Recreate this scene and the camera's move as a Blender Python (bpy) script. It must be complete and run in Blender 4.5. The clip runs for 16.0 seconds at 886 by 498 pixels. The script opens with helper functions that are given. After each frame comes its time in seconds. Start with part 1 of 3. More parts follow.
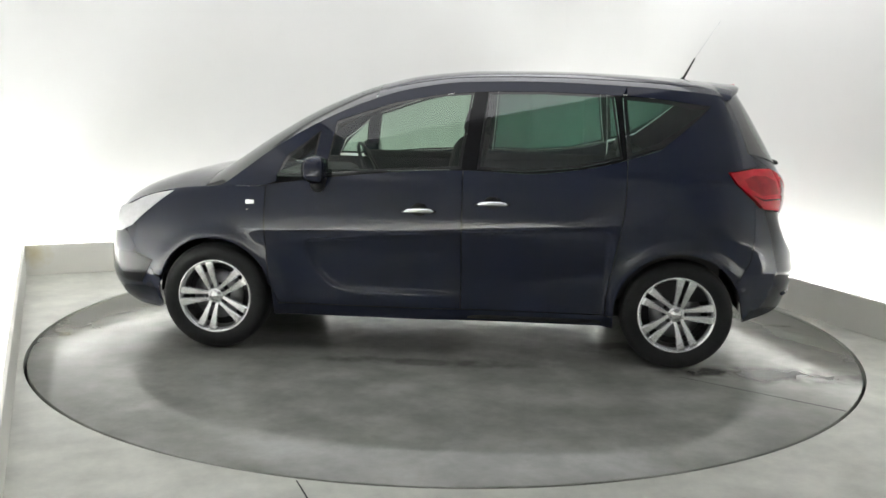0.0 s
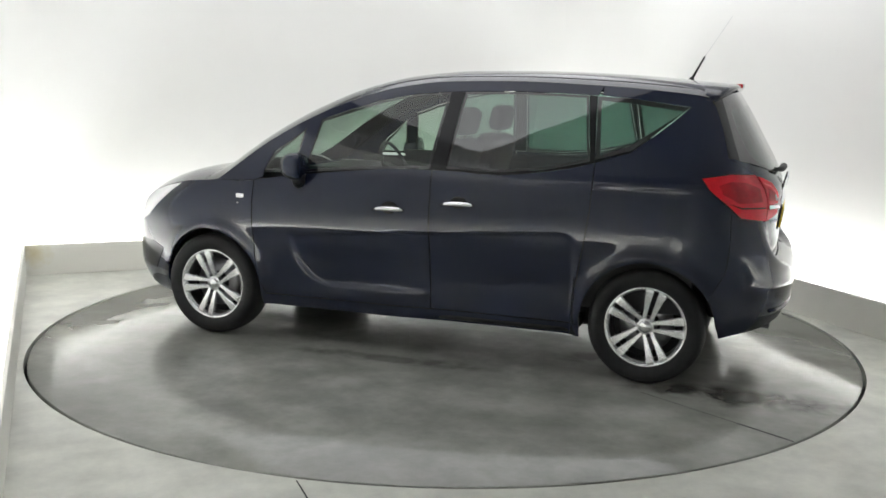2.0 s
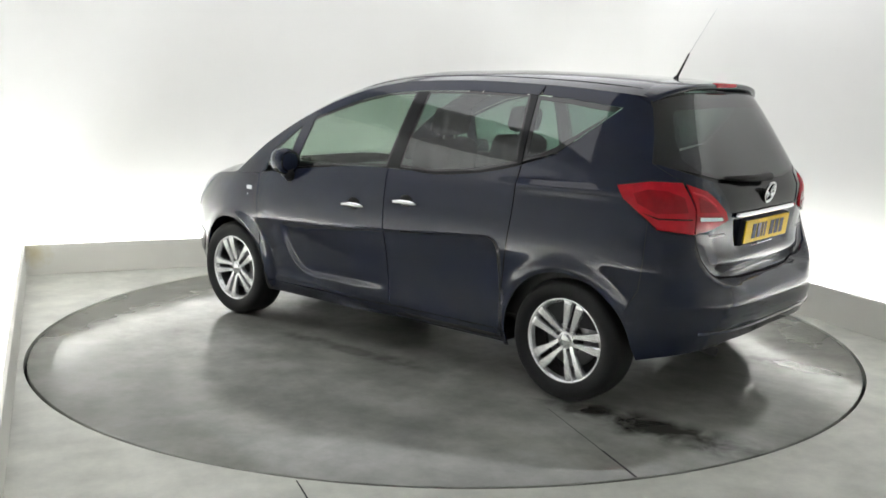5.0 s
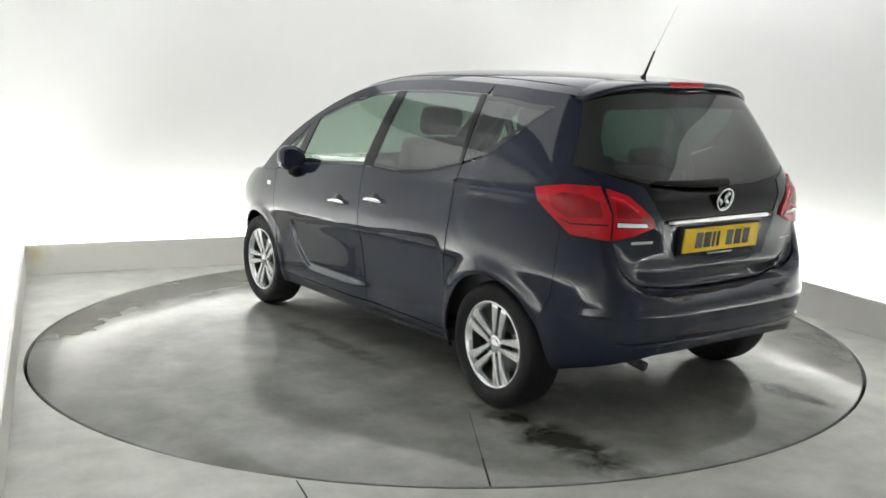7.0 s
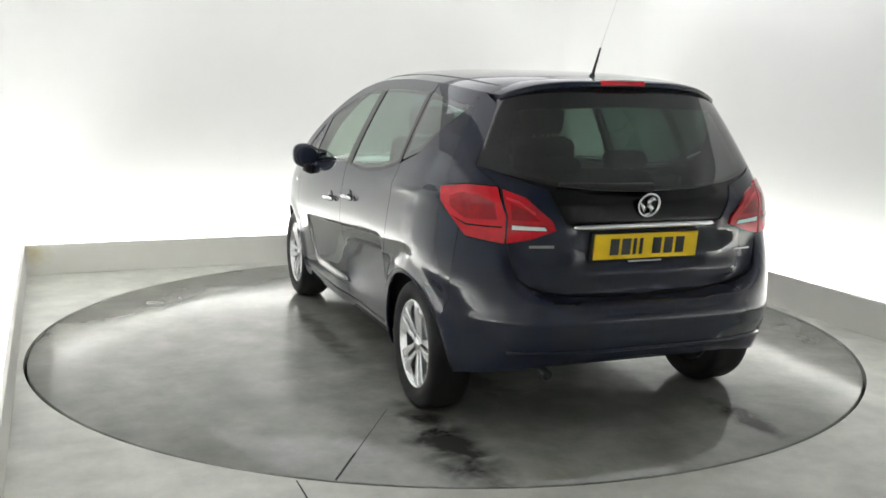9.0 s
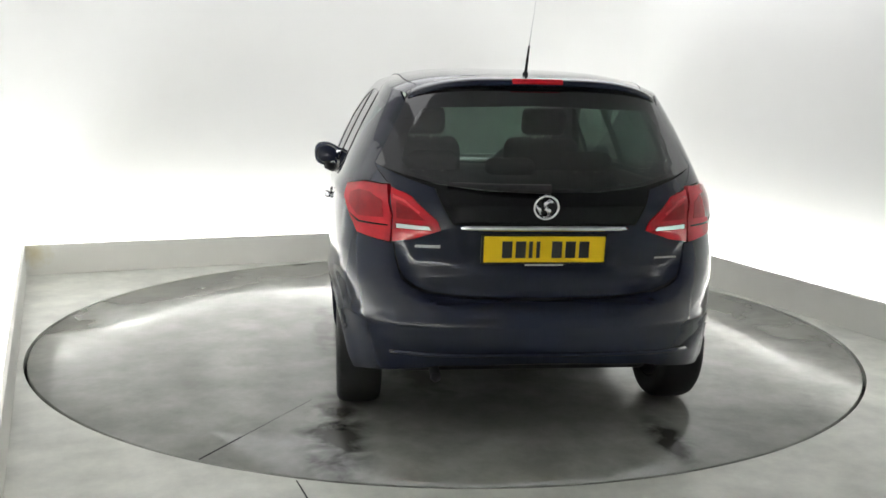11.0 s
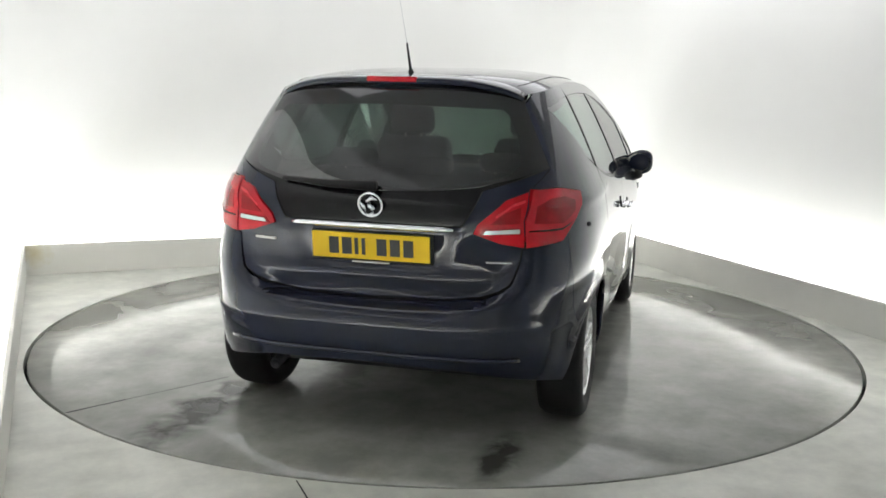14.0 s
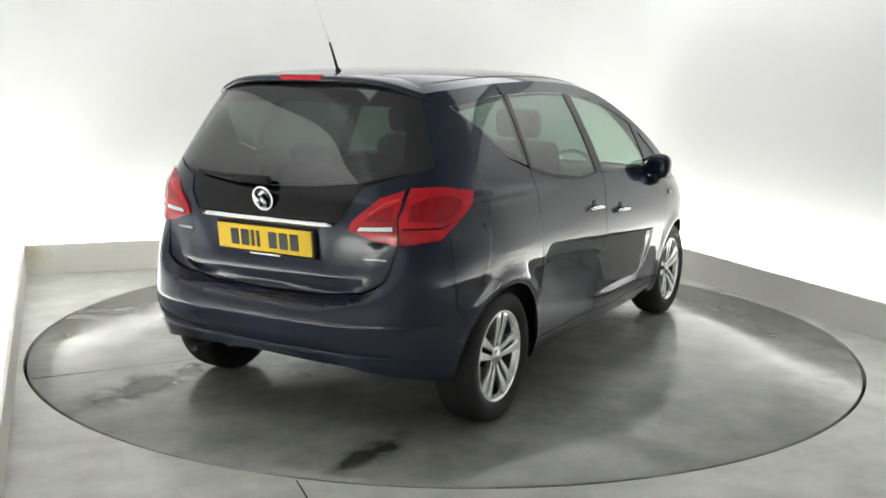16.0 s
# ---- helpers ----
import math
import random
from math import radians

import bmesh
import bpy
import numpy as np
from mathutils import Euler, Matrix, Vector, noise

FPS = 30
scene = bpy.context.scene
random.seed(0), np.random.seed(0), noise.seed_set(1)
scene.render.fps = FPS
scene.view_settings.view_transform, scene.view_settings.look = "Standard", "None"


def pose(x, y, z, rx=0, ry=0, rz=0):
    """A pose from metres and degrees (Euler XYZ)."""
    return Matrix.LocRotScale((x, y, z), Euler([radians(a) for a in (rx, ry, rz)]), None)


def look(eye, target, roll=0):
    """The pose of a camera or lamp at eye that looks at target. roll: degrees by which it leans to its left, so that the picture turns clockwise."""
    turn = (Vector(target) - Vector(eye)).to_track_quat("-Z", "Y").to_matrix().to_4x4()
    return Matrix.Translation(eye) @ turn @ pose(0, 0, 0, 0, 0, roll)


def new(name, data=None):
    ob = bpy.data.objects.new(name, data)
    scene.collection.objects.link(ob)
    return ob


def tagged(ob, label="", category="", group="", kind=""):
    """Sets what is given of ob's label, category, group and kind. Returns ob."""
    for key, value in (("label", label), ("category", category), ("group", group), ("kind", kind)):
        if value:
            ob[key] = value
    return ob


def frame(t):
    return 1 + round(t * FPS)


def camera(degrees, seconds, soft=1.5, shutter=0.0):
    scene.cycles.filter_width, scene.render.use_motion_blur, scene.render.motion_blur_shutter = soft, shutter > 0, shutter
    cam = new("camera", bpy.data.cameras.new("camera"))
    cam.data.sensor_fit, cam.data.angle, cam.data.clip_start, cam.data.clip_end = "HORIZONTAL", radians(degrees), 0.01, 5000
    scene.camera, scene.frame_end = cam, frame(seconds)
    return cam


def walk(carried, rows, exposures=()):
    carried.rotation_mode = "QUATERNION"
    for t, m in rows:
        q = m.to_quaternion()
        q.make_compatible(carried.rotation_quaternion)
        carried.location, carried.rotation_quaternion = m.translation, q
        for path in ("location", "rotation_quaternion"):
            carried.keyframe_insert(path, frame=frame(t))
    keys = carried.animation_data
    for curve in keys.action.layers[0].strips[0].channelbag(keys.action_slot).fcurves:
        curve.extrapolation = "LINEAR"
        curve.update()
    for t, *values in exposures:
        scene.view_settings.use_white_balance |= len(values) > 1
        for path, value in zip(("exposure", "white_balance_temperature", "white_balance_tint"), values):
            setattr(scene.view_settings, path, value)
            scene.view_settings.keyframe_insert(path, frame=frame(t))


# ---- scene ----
from mathutils.geometry import tessellate_polygon

# World: the room's walls run along x and y, the turntable's axis is the origin.
cam = camera(48.97, 16.0, soft=1.6)
EYE = (-2.3018, -5.6404, 1.5697)
walk(cam, [(0.0, look(EYE, (-0.0887, -0.1569, 0.5523), 1.125)), (16.0, look(EYE, (-0.0887, -0.1569, 0.5523), 1.125))],
     exposures=[(0.0, -0.15), (16.0, -0.15)])

# ---------------------------------------------------------------- light
world = bpy.data.worlds.new("world")
scene.world = world
world.use_nodes = True
world.node_tree.nodes["Background"].inputs[0].default_value = (0.9, 0.95, 1.0, 1)
world.node_tree.nodes["Background"].inputs[1].default_value = 0.05


def area(name, m, sx, sy, watts, color):
    d = bpy.data.lights.new(name, "AREA")
    d.shape, d.size, d.size_y, d.energy, d.color = "RECTANGLE", sx, sy, watts, color
    ob = new(name, d)
    ob.matrix_world = m
    return ob


LAMP = (0.975, 0.985, 1.0)
area("ceiling_lamp", pose(0.1, 0.30, 2.86), 4.0, 3.8, 66, LAMP)
# unseen fill lamps added near the top of the walls, facing them
area("wall_fill_north", pose(0.0, 2.35, 2.72, 82, 0, 0), 4.2, 0.25, 5, LAMP)
area("wall_fill_east", pose(2.35, -0.9, 2.72, 0, -82, 0), 0.25, 6.4, 20, LAMP)
area("wall_fill_west", pose(-2.35, -0.9, 2.72, 0, 82, 0), 0.25, 6.4, 24, LAMP)


# ---------------------------------------------------------------- materials
def mat(name, color, rough=0.5, metal=0.0, coat=0.0, spec=0.5, vary=0.0, scale=6.0, bump=0.0, bscale=60.0, rvary=0.0):
    m = bpy.data.materials.new(name)
    m.use_nodes = True
    n, l = m.node_tree.nodes, m.node_tree.links
    b = n["Principled BSDF"]
    b.inputs["Base Color"].default_value = (*color, 1)
    b.inputs["Roughness"].default_value = rough
    b.inputs["Metallic"].default_value = metal
    b.inputs["Coat Weight"].default_value = coat
    b.inputs["Coat Roughness"].default_value = 0.03
    b.inputs["Specular IOR Level"].default_value = spec
    if vary or bump or rvary:
        tc = n.new("ShaderNodeTexCoord")
    if vary or rvary:
        nz = n.new("ShaderNodeTexNoise")
        nz.inputs["Scale"].default_value, nz.inputs["Detail"].default_value = scale, 6
        l.new(tc.outputs["Object"], nz.inputs["Vector"])
    if vary:
        mix = n.new("ShaderNodeMix")
        mix.data_type = "RGBA"
        mix.inputs[6].default_value = (*[c * (1 - vary) for c in color], 1)
        mix.inputs[7].default_value = (*[min(1, c * (1 + vary)) for c in color], 1)
        l.new(nz.outputs["Fac"], mix.inputs[0])
        l.new(mix.outputs[2], b.inputs["Base Color"])
    if rvary:
        mr = n.new("ShaderNodeMapRange")
        mr.inputs[1].default_value, mr.inputs[2].default_value = 0.3, 0.7
        mr.inputs[3].default_value, mr.inputs[4].default_value = max(0.02, rough - rvary), rough + rvary
        l.new(nz.outputs["Fac"], mr.inputs[0])
        l.new(mr.outputs[0], b.inputs["Roughness"])
    if bump:
        n2 = n.new("ShaderNodeTexNoise")
        n2.inputs["Scale"].default_value, n2.inputs["Detail"].default_value = bscale, 4
        bp = n.new("ShaderNodeBump")
        bp.inputs["Strength"].default_value, bp.inputs["Distance"].default_value = bump, 0.004
        l.new(tc.outputs["Object"], n2.inputs["Vector"])
        l.new(n2.outputs["Fac"], bp.inputs["Height"])
        l.new(bp.outputs[0], b.inputs["Normal"])
    return m


def glass_mat(name, tint, gloss_floor=0.07, gloss=0.01):
    """Thin tinted pane: tinted see-through with a clear surface reflection."""
    m = bpy.data.materials.new(name)
    m.use_nodes = True
    n, l = m.node_tree.nodes, m.node_tree.links
    n.remove(n["Principled BSDF"])
    tr, gl, mx, lw, pw, mr = (n.new("ShaderNode" + k) for k in ("BsdfTransparent", "BsdfGlossy", "MixShader", "LayerWeight", "Math", "MapRange"))
    tr.inputs[0].default_value = (*tint, 1)
    gl.inputs["Roughness"].default_value = gloss
    lw.inputs[0].default_value = 0.5
    pw.operation = "POWER"
    pw.inputs[1].default_value = 4.0
    mr.inputs[3].default_value, mr.inputs[4].default_value = gloss_floor, 1.0
    l.new(lw.outputs["Facing"], pw.inputs[0])
    l.new(pw.outputs[0], mr.inputs[0])
    l.new(mr.outputs[0], mx.inputs[0])
    l.new(tr.outputs[0], mx.inputs[1])
    l.new(gl.outputs[0], mx.inputs[2])
    l.new(mx.outputs[0], n["Material Output"].inputs[0])
    return m


def glow_mat(name, color, strength):
    m = bpy.data.materials.new(name)
    m.use_nodes = True
    b = m.node_tree.nodes["Principled BSDF"]
    b.inputs["Base Color"].default_value = (*color, 1)
    b.inputs["Emission Color"].default_value = (*color, 1)
    b.inputs["Emission Strength"].default_value = strength
    return m


def floor_mat(name, wet_scale, seed, stains=(), low=0.34, high=0.51, dull=0.15, shine=0.06, gloss=0.75, damp=0.80):
    """Grey resin floor, worn, with damp glossy patches, drier dull ones and dark wet marks at given places (x, y, half length, half width, turn)."""
    m = bpy.data.materials.new(name)
    m.use_nodes = True
    n, l = m.node_tree.nodes, m.node_tree.links
    b = n["Principled BSDF"]

    def math_node(op, a, c=None, d=None):
        k = n.new("ShaderNodeMath")
        k.operation = op
        for i, v in enumerate((a, c, d)):
            if v is None:
                continue
            if isinstance(v, (int, float)):
                k.inputs[i].default_value = v
            else:
                l.new(v, k.inputs[i])
        return k.outputs[0]
    tc = n.new("ShaderNodeTexCoord")
    mp = n.new("ShaderNodeMapping")
    mp.inputs["Location"].default_value = (seed, seed * 0.7, 0)
    l.new(tc.outputs["Object"], mp.inputs[0])
    big, mid, fine, blot = (n.new("ShaderNodeTexNoise") for _ in range(4))
    for nz, sc, d in ((big, wet_scale, 6), (mid, 4.0, 8), (fine, 120.0, 3), (blot, 7.0, 6)):
        nz.inputs["Scale"].default_value, nz.inputs["Detail"].default_value = sc, d
        l.new(mp.outputs[0], nz.inputs["Vector"])
    big.inputs["Distortion"].default_value = 0.8
    blot.inputs["Distortion"].default_value = 0.5
    mask = None
    for cx, cy, hx, hy, turn, amount in stains:
        pm = n.new("ShaderNodeMapping")
        pm.vector_type = "TEXTURE"
        pm.inputs["Location"].default_value = (cx, cy, 0)
        pm.inputs["Rotation"].default_value = (0, 0, radians(turn))
        pm.inputs["Scale"].default_value = (hx, hy, 1)
        l.new(tc.outputs["Object"], pm.inputs[0])
        ln = n.new("ShaderNodeVectorMath")
        ln.operation = "LENGTH"
        sep = n.new("ShaderNodeSeparateXYZ")
        l.new(pm.outputs[0], sep.inputs[0])
        cmb = n.new("ShaderNodeCombineXYZ")
        l.new(sep.outputs[0], cmb.inputs[0])
        l.new(sep.outputs[1], cmb.inputs[1])
        l.new(cmb.outputs[0], ln.inputs[0])
        near = math_node("SUBTRACT", 1.25, ln.outputs["Value"])
        k = math_node("MULTIPLY", math_node("ADD", near, math_node("MULTIPLY_ADD", blot.outputs["Fac"], 3.6, -1.75)), 0.9)
        k.node.use_clamp = True
        inside = math_node("MULTIPLY", near, 1.6)
        inside.node.use_clamp = True
        k = math_node("MULTIPLY", math_node("MULTIPLY", k, inside), amount)
        mask = k if mask is None else math_node("MAXIMUM", mask, k)
    wet = n.new("ShaderNodeValToRGB")
    wet.color_ramp.elements[0].position, wet.color_ramp.elements[1].position = 0.34, 0.68
    l.new(big.outputs["Fac"], wet.inputs[0])
    c1 = n.new("ShaderNodeMix")
    c1.data_type = "RGBA"
    c1.inputs[6].default_value, c1.inputs[7].default_value = (low, low * 1.012, low * 0.925, 1), (high, high * 1.01, high * 0.93, 1)
    l.new(mid.outputs["Fac"], c1.inputs[0])
    c2 = n.new("ShaderNodeMix")
    c2.data_type = "RGBA"
    c2.blend_type = "MULTIPLY"
    c2.inputs[7].default_value = (damp, damp, damp * 0.98, 1)
    l.new(wet.outputs[0], c2.inputs[0])
    l.new(c1.outputs[2], c2.inputs[6])
    dirt = n.new("ShaderNodeTexNoise")
    dirt.inputs["Scale"].default_value, dirt.inputs["Detail"].default_value, dirt.inputs["Roughness"].default_value = 3.4, 12, 0.66
    l.new(mp.outputs[0], dirt.inputs["Vector"])
    dr = n.new("ShaderNodeMapRange")
    dr.inputs[1].default_value, dr.inputs[2].default_value = 0.36, 0.64
    dr.inputs[3].default_value, dr.inputs[4].default_value = 0.78, 1.09
    l.new(dirt.outputs["Fac"], dr.inputs[0])
    cd = n.new("ShaderNodeMix")
    cd.data_type, cd.blend_type = "RGBA", "MULTIPLY"
    cd.inputs[0].default_value = 1.0
    l.new(c2.outputs[2], cd.inputs[6])
    l.new(dr.outputs[0], cd.inputs[7])
    last = cd.outputs[2]
    rough = n.new("ShaderNodeMapRange")
    rough.inputs[3].default_value, rough.inputs[4].default_value = dull, shine
    l.new(wet.outputs[0], rough.inputs[0])
    rg = rough.outputs[0]
    if mask is not None:
        c3 = n.new("ShaderNodeMix")
        c3.data_type = "RGBA"
        c3.inputs[7].default_value = (0.050, 0.049, 0.042, 1)
        l.new(mask, c3.inputs[0])
        l.new(last, c3.inputs[6])
        last = c3.outputs[2]
        l.new(math_node("MULTIPLY_ADD", mask, -0.30, gloss), b.inputs["Specular IOR Level"])
    l.new(last, b.inputs["Base Color"])
    l.new(rg, b.inputs["Roughness"])
    h = math_node("ADD", math_node("MULTIPLY", fine.outputs["Fac"], 0.12), mid.outputs["Fac"])
    bp = n.new("ShaderNodeBump")
    bp.inputs["Strength"].default_value, bp.inputs["Distance"].default_value = 0.06, 0.004
    l.new(h, bp.inputs["Height"])
    l.new(bp.outputs[0], b.inputs["Normal"])
    return m


PAINT = mat("navy_paint", (0.0102, 0.0136, 0.0290), 0.30, 0.0, 1.0, 0.02, 0.15, 900.0)
BLACK = mat("black_gloss", (0.006, 0.006, 0.007), 0.14, 0, 0.0, 0.3, vary=0.2, scale=30)
TRIM = mat("black_plastic", (0.014, 0.014, 0.015), 0.5, spec=0.3, vary=0.2, scale=40, bump=0.2, bscale=400)
RUBBER = mat("tyre_rubber", (0.011, 0.011, 0.0115), 0.62, spec=0.3, vary=0.3, scale=30, bump=0.3, bscale=200)
ALLOY = mat("alloy", (0.80, 0.81, 0.82), 0.26, 0.75, 0.3, vary=0.08, scale=30)
MIRROR = mat("dark_mirror", (0.42, 0.43, 0.44), 0.04, 1.0)
BARREL = mat("wheel_barrel", (0.05, 0.05, 0.055), 0.45, 0.6, vary=0.3, scale=20)
STEEL = mat("brake_steel", (0.35, 0.35, 0.36), 0.35, 0.9, vary=0.2, scale=60)
CHROME = mat("chrome", (0.85, 0.86, 0.88), 0.10, 1.0, vary=0.04, scale=20)
RED = mat("red_lens", (0.47, 0.006, 0.015), 0.14, 0, 0.4, 0.3, vary=0.35, scale=16)
RED_PALE = mat("pale_red_lens", (0.70, 0.03, 0.045), 0.15, 0, 0.5, 0.3, vary=0.2, scale=40)
RED_DARK = mat("dark_red_lens", (0.27, 0.003, 0.008), 0.14, 0, 0.4, 0.3, vary=0.35, scale=22)
CLEAR = mat("clear_lens", (0.75, 0.76, 0.78), 0.12, 0.2, 1.0, vary=0.15, scale=35)
YELLOW = mat("plate_yellow", (0.78, 0.52, 0.008), 0.45, 0, 0.0, 0.3, vary=0.06, scale=20)
INK = mat("plate_ink", (0.02, 0.02, 0.02), 0.5)
CLOTH = mat("seat_cloth", (0.02, 0.02, 0.022), 0.9, vary=0.3, scale=60, bump=0.4, bscale=300)
SILVER = mat("badge_silver", (0.75, 0.76, 0.77), 0.2, 0.9)
GLASS_F = glass_mat("green_glass", (0.54, 0.65, 0.57))
GLASS_R = glass_mat("tinted_glass", (0.20, 0.32, 0.27), 0.13)
GLASS_B = glass_mat("tinted_rear_glass", (0.085, 0.125, 0.108), 0.13)
WALL = mat("white_wall_paint", (0.80, 0.80, 0.78), 0.75, vary=0.03, scale=1.5, bump=0.05, bscale=30)
PLINTH = mat("plinth_paint", (0.84, 0.83, 0.77), 0.55, vary=0.06, scale=4.0, bump=0.1, bscale=25)


def yellowed(m, place, size):
    """A yellow-brown water stain on the board round a place."""
    n, l = m.node_tree.nodes, m.node_tree.links
    b = n["Principled BSDF"]
    tc, dist, nz, mr, mix = (n.new("ShaderNode" + k) for k in ("TexCoord", "VectorMath", "TexNoise", "MapRange", "Mix"))
    dist.operation = "DISTANCE"
    dist.inputs[1].default_value = place
    nz.inputs["Scale"].default_value, nz.inputs["Detail"].default_value = 14, 5
    add_ = n.new("ShaderNodeMath")
    add_.operation = "MULTIPLY_ADD"
    add_.inputs[1].default_value = -size * 1.6
    l.new(tc.outputs["Object"], dist.inputs[0])
    l.new(tc.outputs["Object"], nz.inputs["Vector"])
    l.new(nz.outputs["Fac"], add_.inputs[0])
    l.new(dist.outputs["Value"], add_.inputs[2])
    mr.inputs[1].default_value, mr.inputs[2].default_value = size * 0.2, -size * 0.8
    mr.inputs[3].default_value, mr.inputs[4].default_value = 0.0, 0.6
    l.new(add_.outputs[0], mr.inputs[0])
    mix.data_type = "RGBA"
    l.new(b.inputs["Base Color"].links[0].from_socket, mix.inputs[6])
    mix.inputs[7].default_value = (0.62, 0.52, 0.22, 1)
    l.new(mr.outputs[0], mix.inputs[0])
    l.new(mix.outputs[2], b.inputs["Base Color"])


yellowed(PLINTH, (-2.47, 2.555, 0.17), 0.13)
GAP = mat("joint_rubber", (0.015, 0.015, 0.014), 0.8, vary=0.3, scale=40)
# The fixed floor's base colour is lifted to take in the walls' reflected light.
FLOOR = floor_mat("resin_floor", 1.5, 23.0, [(1.55, -2.55, 0.55, 0.13, 20, 0.55), (2.05, -1.85, 0.35, 0.12, 60, 0.45)], 0.64, 0.72, 0.36, 0.30, 0.5, 0.97)
# The disc's base colour is lowered to take in the car's shade and reflection.
DISC = floor_mat("turntable_resin", 1.7, 11.0, [(-1.90, 0.71, 0.62, 0.17, 0, 1.0), (-2.02, -0.79, 0.30, 0.10, 0, 1.0),
                                                (0.05, 0.77, 0.75, 0.09, 1, 0.5), (-1.50, 0.72, 0.25, 0.10, 0, 0.8), (-1.1, 0.25, 0.35, 0.14, 20, 0.5), (0.9, -0.9, 0.5, 0.12, 10, 0.4)], 0.28, 0.37, 0.25, 0.07, 0.8, 0.78)
CEIL = mat("dark_ceiling", (0.28, 0.28, 0.285), 0.9, vary=0.1, scale=2.0)
# for the unseen end wall, kept pale to return light to the car
WALL_DIM = mat("grey_wall_paint", (0.70, 0.70, 0.69), 0.8, vary=0.1, scale=1.5)
FRIT = mat("window_black", (0.006, 0.006, 0.007), 0.05, 0, 0.0, 1.0, vary=0.1, scale=30)
STRIP = glow_mat("light_strip_glow", (0.975, 0.985, 1.0), 43.0)


# ---------------------------------------------------------------- mesh helpers
def mesh_ob(name, bm, material, smooth=True):
    me = bpy.data.meshes.new(name)
    for f in bm.faces:
        f.smooth = smooth
    bm.to_mesh(me)
    bm.free()
    me.materials.append(material)
    return new(name, me)


def part(name, bm, material, parent, label="", smooth=True):
    ob = mesh_ob(name, bm, material, smooth)
    ob.parent = parent
    if label:
        ob["label"] = label
    return ob


def box(bm, x0, x1, y0, y1, z0, z1, m=None, bevel=0.0, seg=2):
    t = bmesh.new()
    bmesh.ops.create_cube(t, size=1)
    for v in t.verts:
        v.co = Vector((x0 + (v.co.x + 0.5) * (x1 - x0), y0 + (v.co.y + 0.5) * (y1 - y0), z0 + (v.co.z + 0.5) * (z1 - z0)))
    if bevel:
        bmesh.ops.bevel(t, geom=list(t.edges), offset=bevel, segments=seg, profile=0.5, affect="EDGES", clamp_overlap=True)
    if m is not None:
        bmesh.ops.transform(t, matrix=m, verts=list(t.verts))
    add(bm, t)
    return bm


def add(bm, t):
    me = bpy.data.meshes.new("tmp")
    t.to_mesh(me)
    t.free()
    bm.from_mesh(me)
    bpy.data.meshes.remove(me)


def lathe(bm, profile, axis="y", seg=48, m=None, a0=0.0, a1=2 * math.pi):
    """Revolve (radius, height) pairs round the axis; closed round when a full turn."""
    full = abs(a1 - a0 - 2 * math.pi) < 1e-6
    rings = []
    for i in range(seg if full else seg + 1):
        a = a0 + (a1 - a0) * i / seg
        c, s = math.cos(a), math.sin(a)
        row = []
        for r, h in profile:
            p = Vector((r * c, h, r * s)) if axis == "y" else Vector((r * c, r * s, h))
            row.append(bm.verts.new(m @ p if m is not None else p))
        rings.append(row)
    for i in range(seg):
        a, b = rings[i], rings[(i + 1) % len(rings)]
        for j in range(len(profile) - 1):
            bm.faces.new((a[j], b[j], b[j + 1], a[j + 1]))
    return bm


def tube(bm, pts, radii, seg=10):
    """A round bar along points."""
    pts = [Vector(p) for p in pts]
    rows = []
    for i, p in enumerate(pts):
        d = (pts[min(i + 1, len(pts) - 1)] - pts[max(i - 1, 0)]).normalized()
        q = d.to_track_quat("Z", "Y")
        rows.append([bm.verts.new(p + q @ Vector((math.cos(2 * math.pi * k / seg), math.sin(2 * math.pi * k / seg), 0)) * radii[i]) for k in range(seg)])
    for a, b in zip(rows, rows[1:]):
        for k in range(seg):
            bm.faces.new((a[k], a[(k + 1) % seg], b[(k + 1) % seg], b[k]))
    bm.faces.new(rows[0][::-1])
    bm.faces.new(rows[-1])
    return bm


# ---------------------------------------------------------------- the room
HALF, BACK, FRONT, TOP, PL = 2.55, 2.555, -8.0, 2.90, 0.24
TR = 2.50


def ring_floor():
    """The fixed floor, with the round opening for the turntable."""
    bm = bmesh.new()
    n = 192
    inner = [bm.verts.new((TR * math.cos(2 * math.pi * i / n), TR * math.sin(2 * math.pi * i / n), 0)) for i in range(n)]
    low = [bm.verts.new((v.co.x, v.co.y, -0.06)) for v in inner]
    outer = []
    for i in range(n):
        c, s = math.cos(2 * math.pi * i / n), math.sin(2 * math.pi * i / n)
        k = 2.86 / max(abs(c), abs(s))
        outer.append(bm.verts.new((c * k, s * k, 0)))
    for i in range(n):
        j = (i + 1) % n
        bm.faces.new((inner[i], outer[i], outer[j], inner[j]))
        bm.faces.new((low[i], inner[i], inner[j], low[j]))
    for x0, x1, y0, y1 in ((-2.86, 2.86, -8.2, -2.86),):
        bm.faces.new([bm.verts.new(p) for p in ((x0, y0, 0), (x1, y0, 0), (x1, y1, 0), (x0, y1, 0))])
    return bm


floor = tagged(mesh_ob("floor", ring_floor(), FLOOR, False), "grey resin studio floor with damp glossy patches", "floor", kind="structure")
bm = bmesh.new()
lathe(bm, [(TR + 0.03, -0.055), (TR - 0.06, -0.055)], "z", 128)
tagged(mesh_ob("turntable_pit", bm, GAP), "dark joint round the turntable", "floor joint", kind="structure")

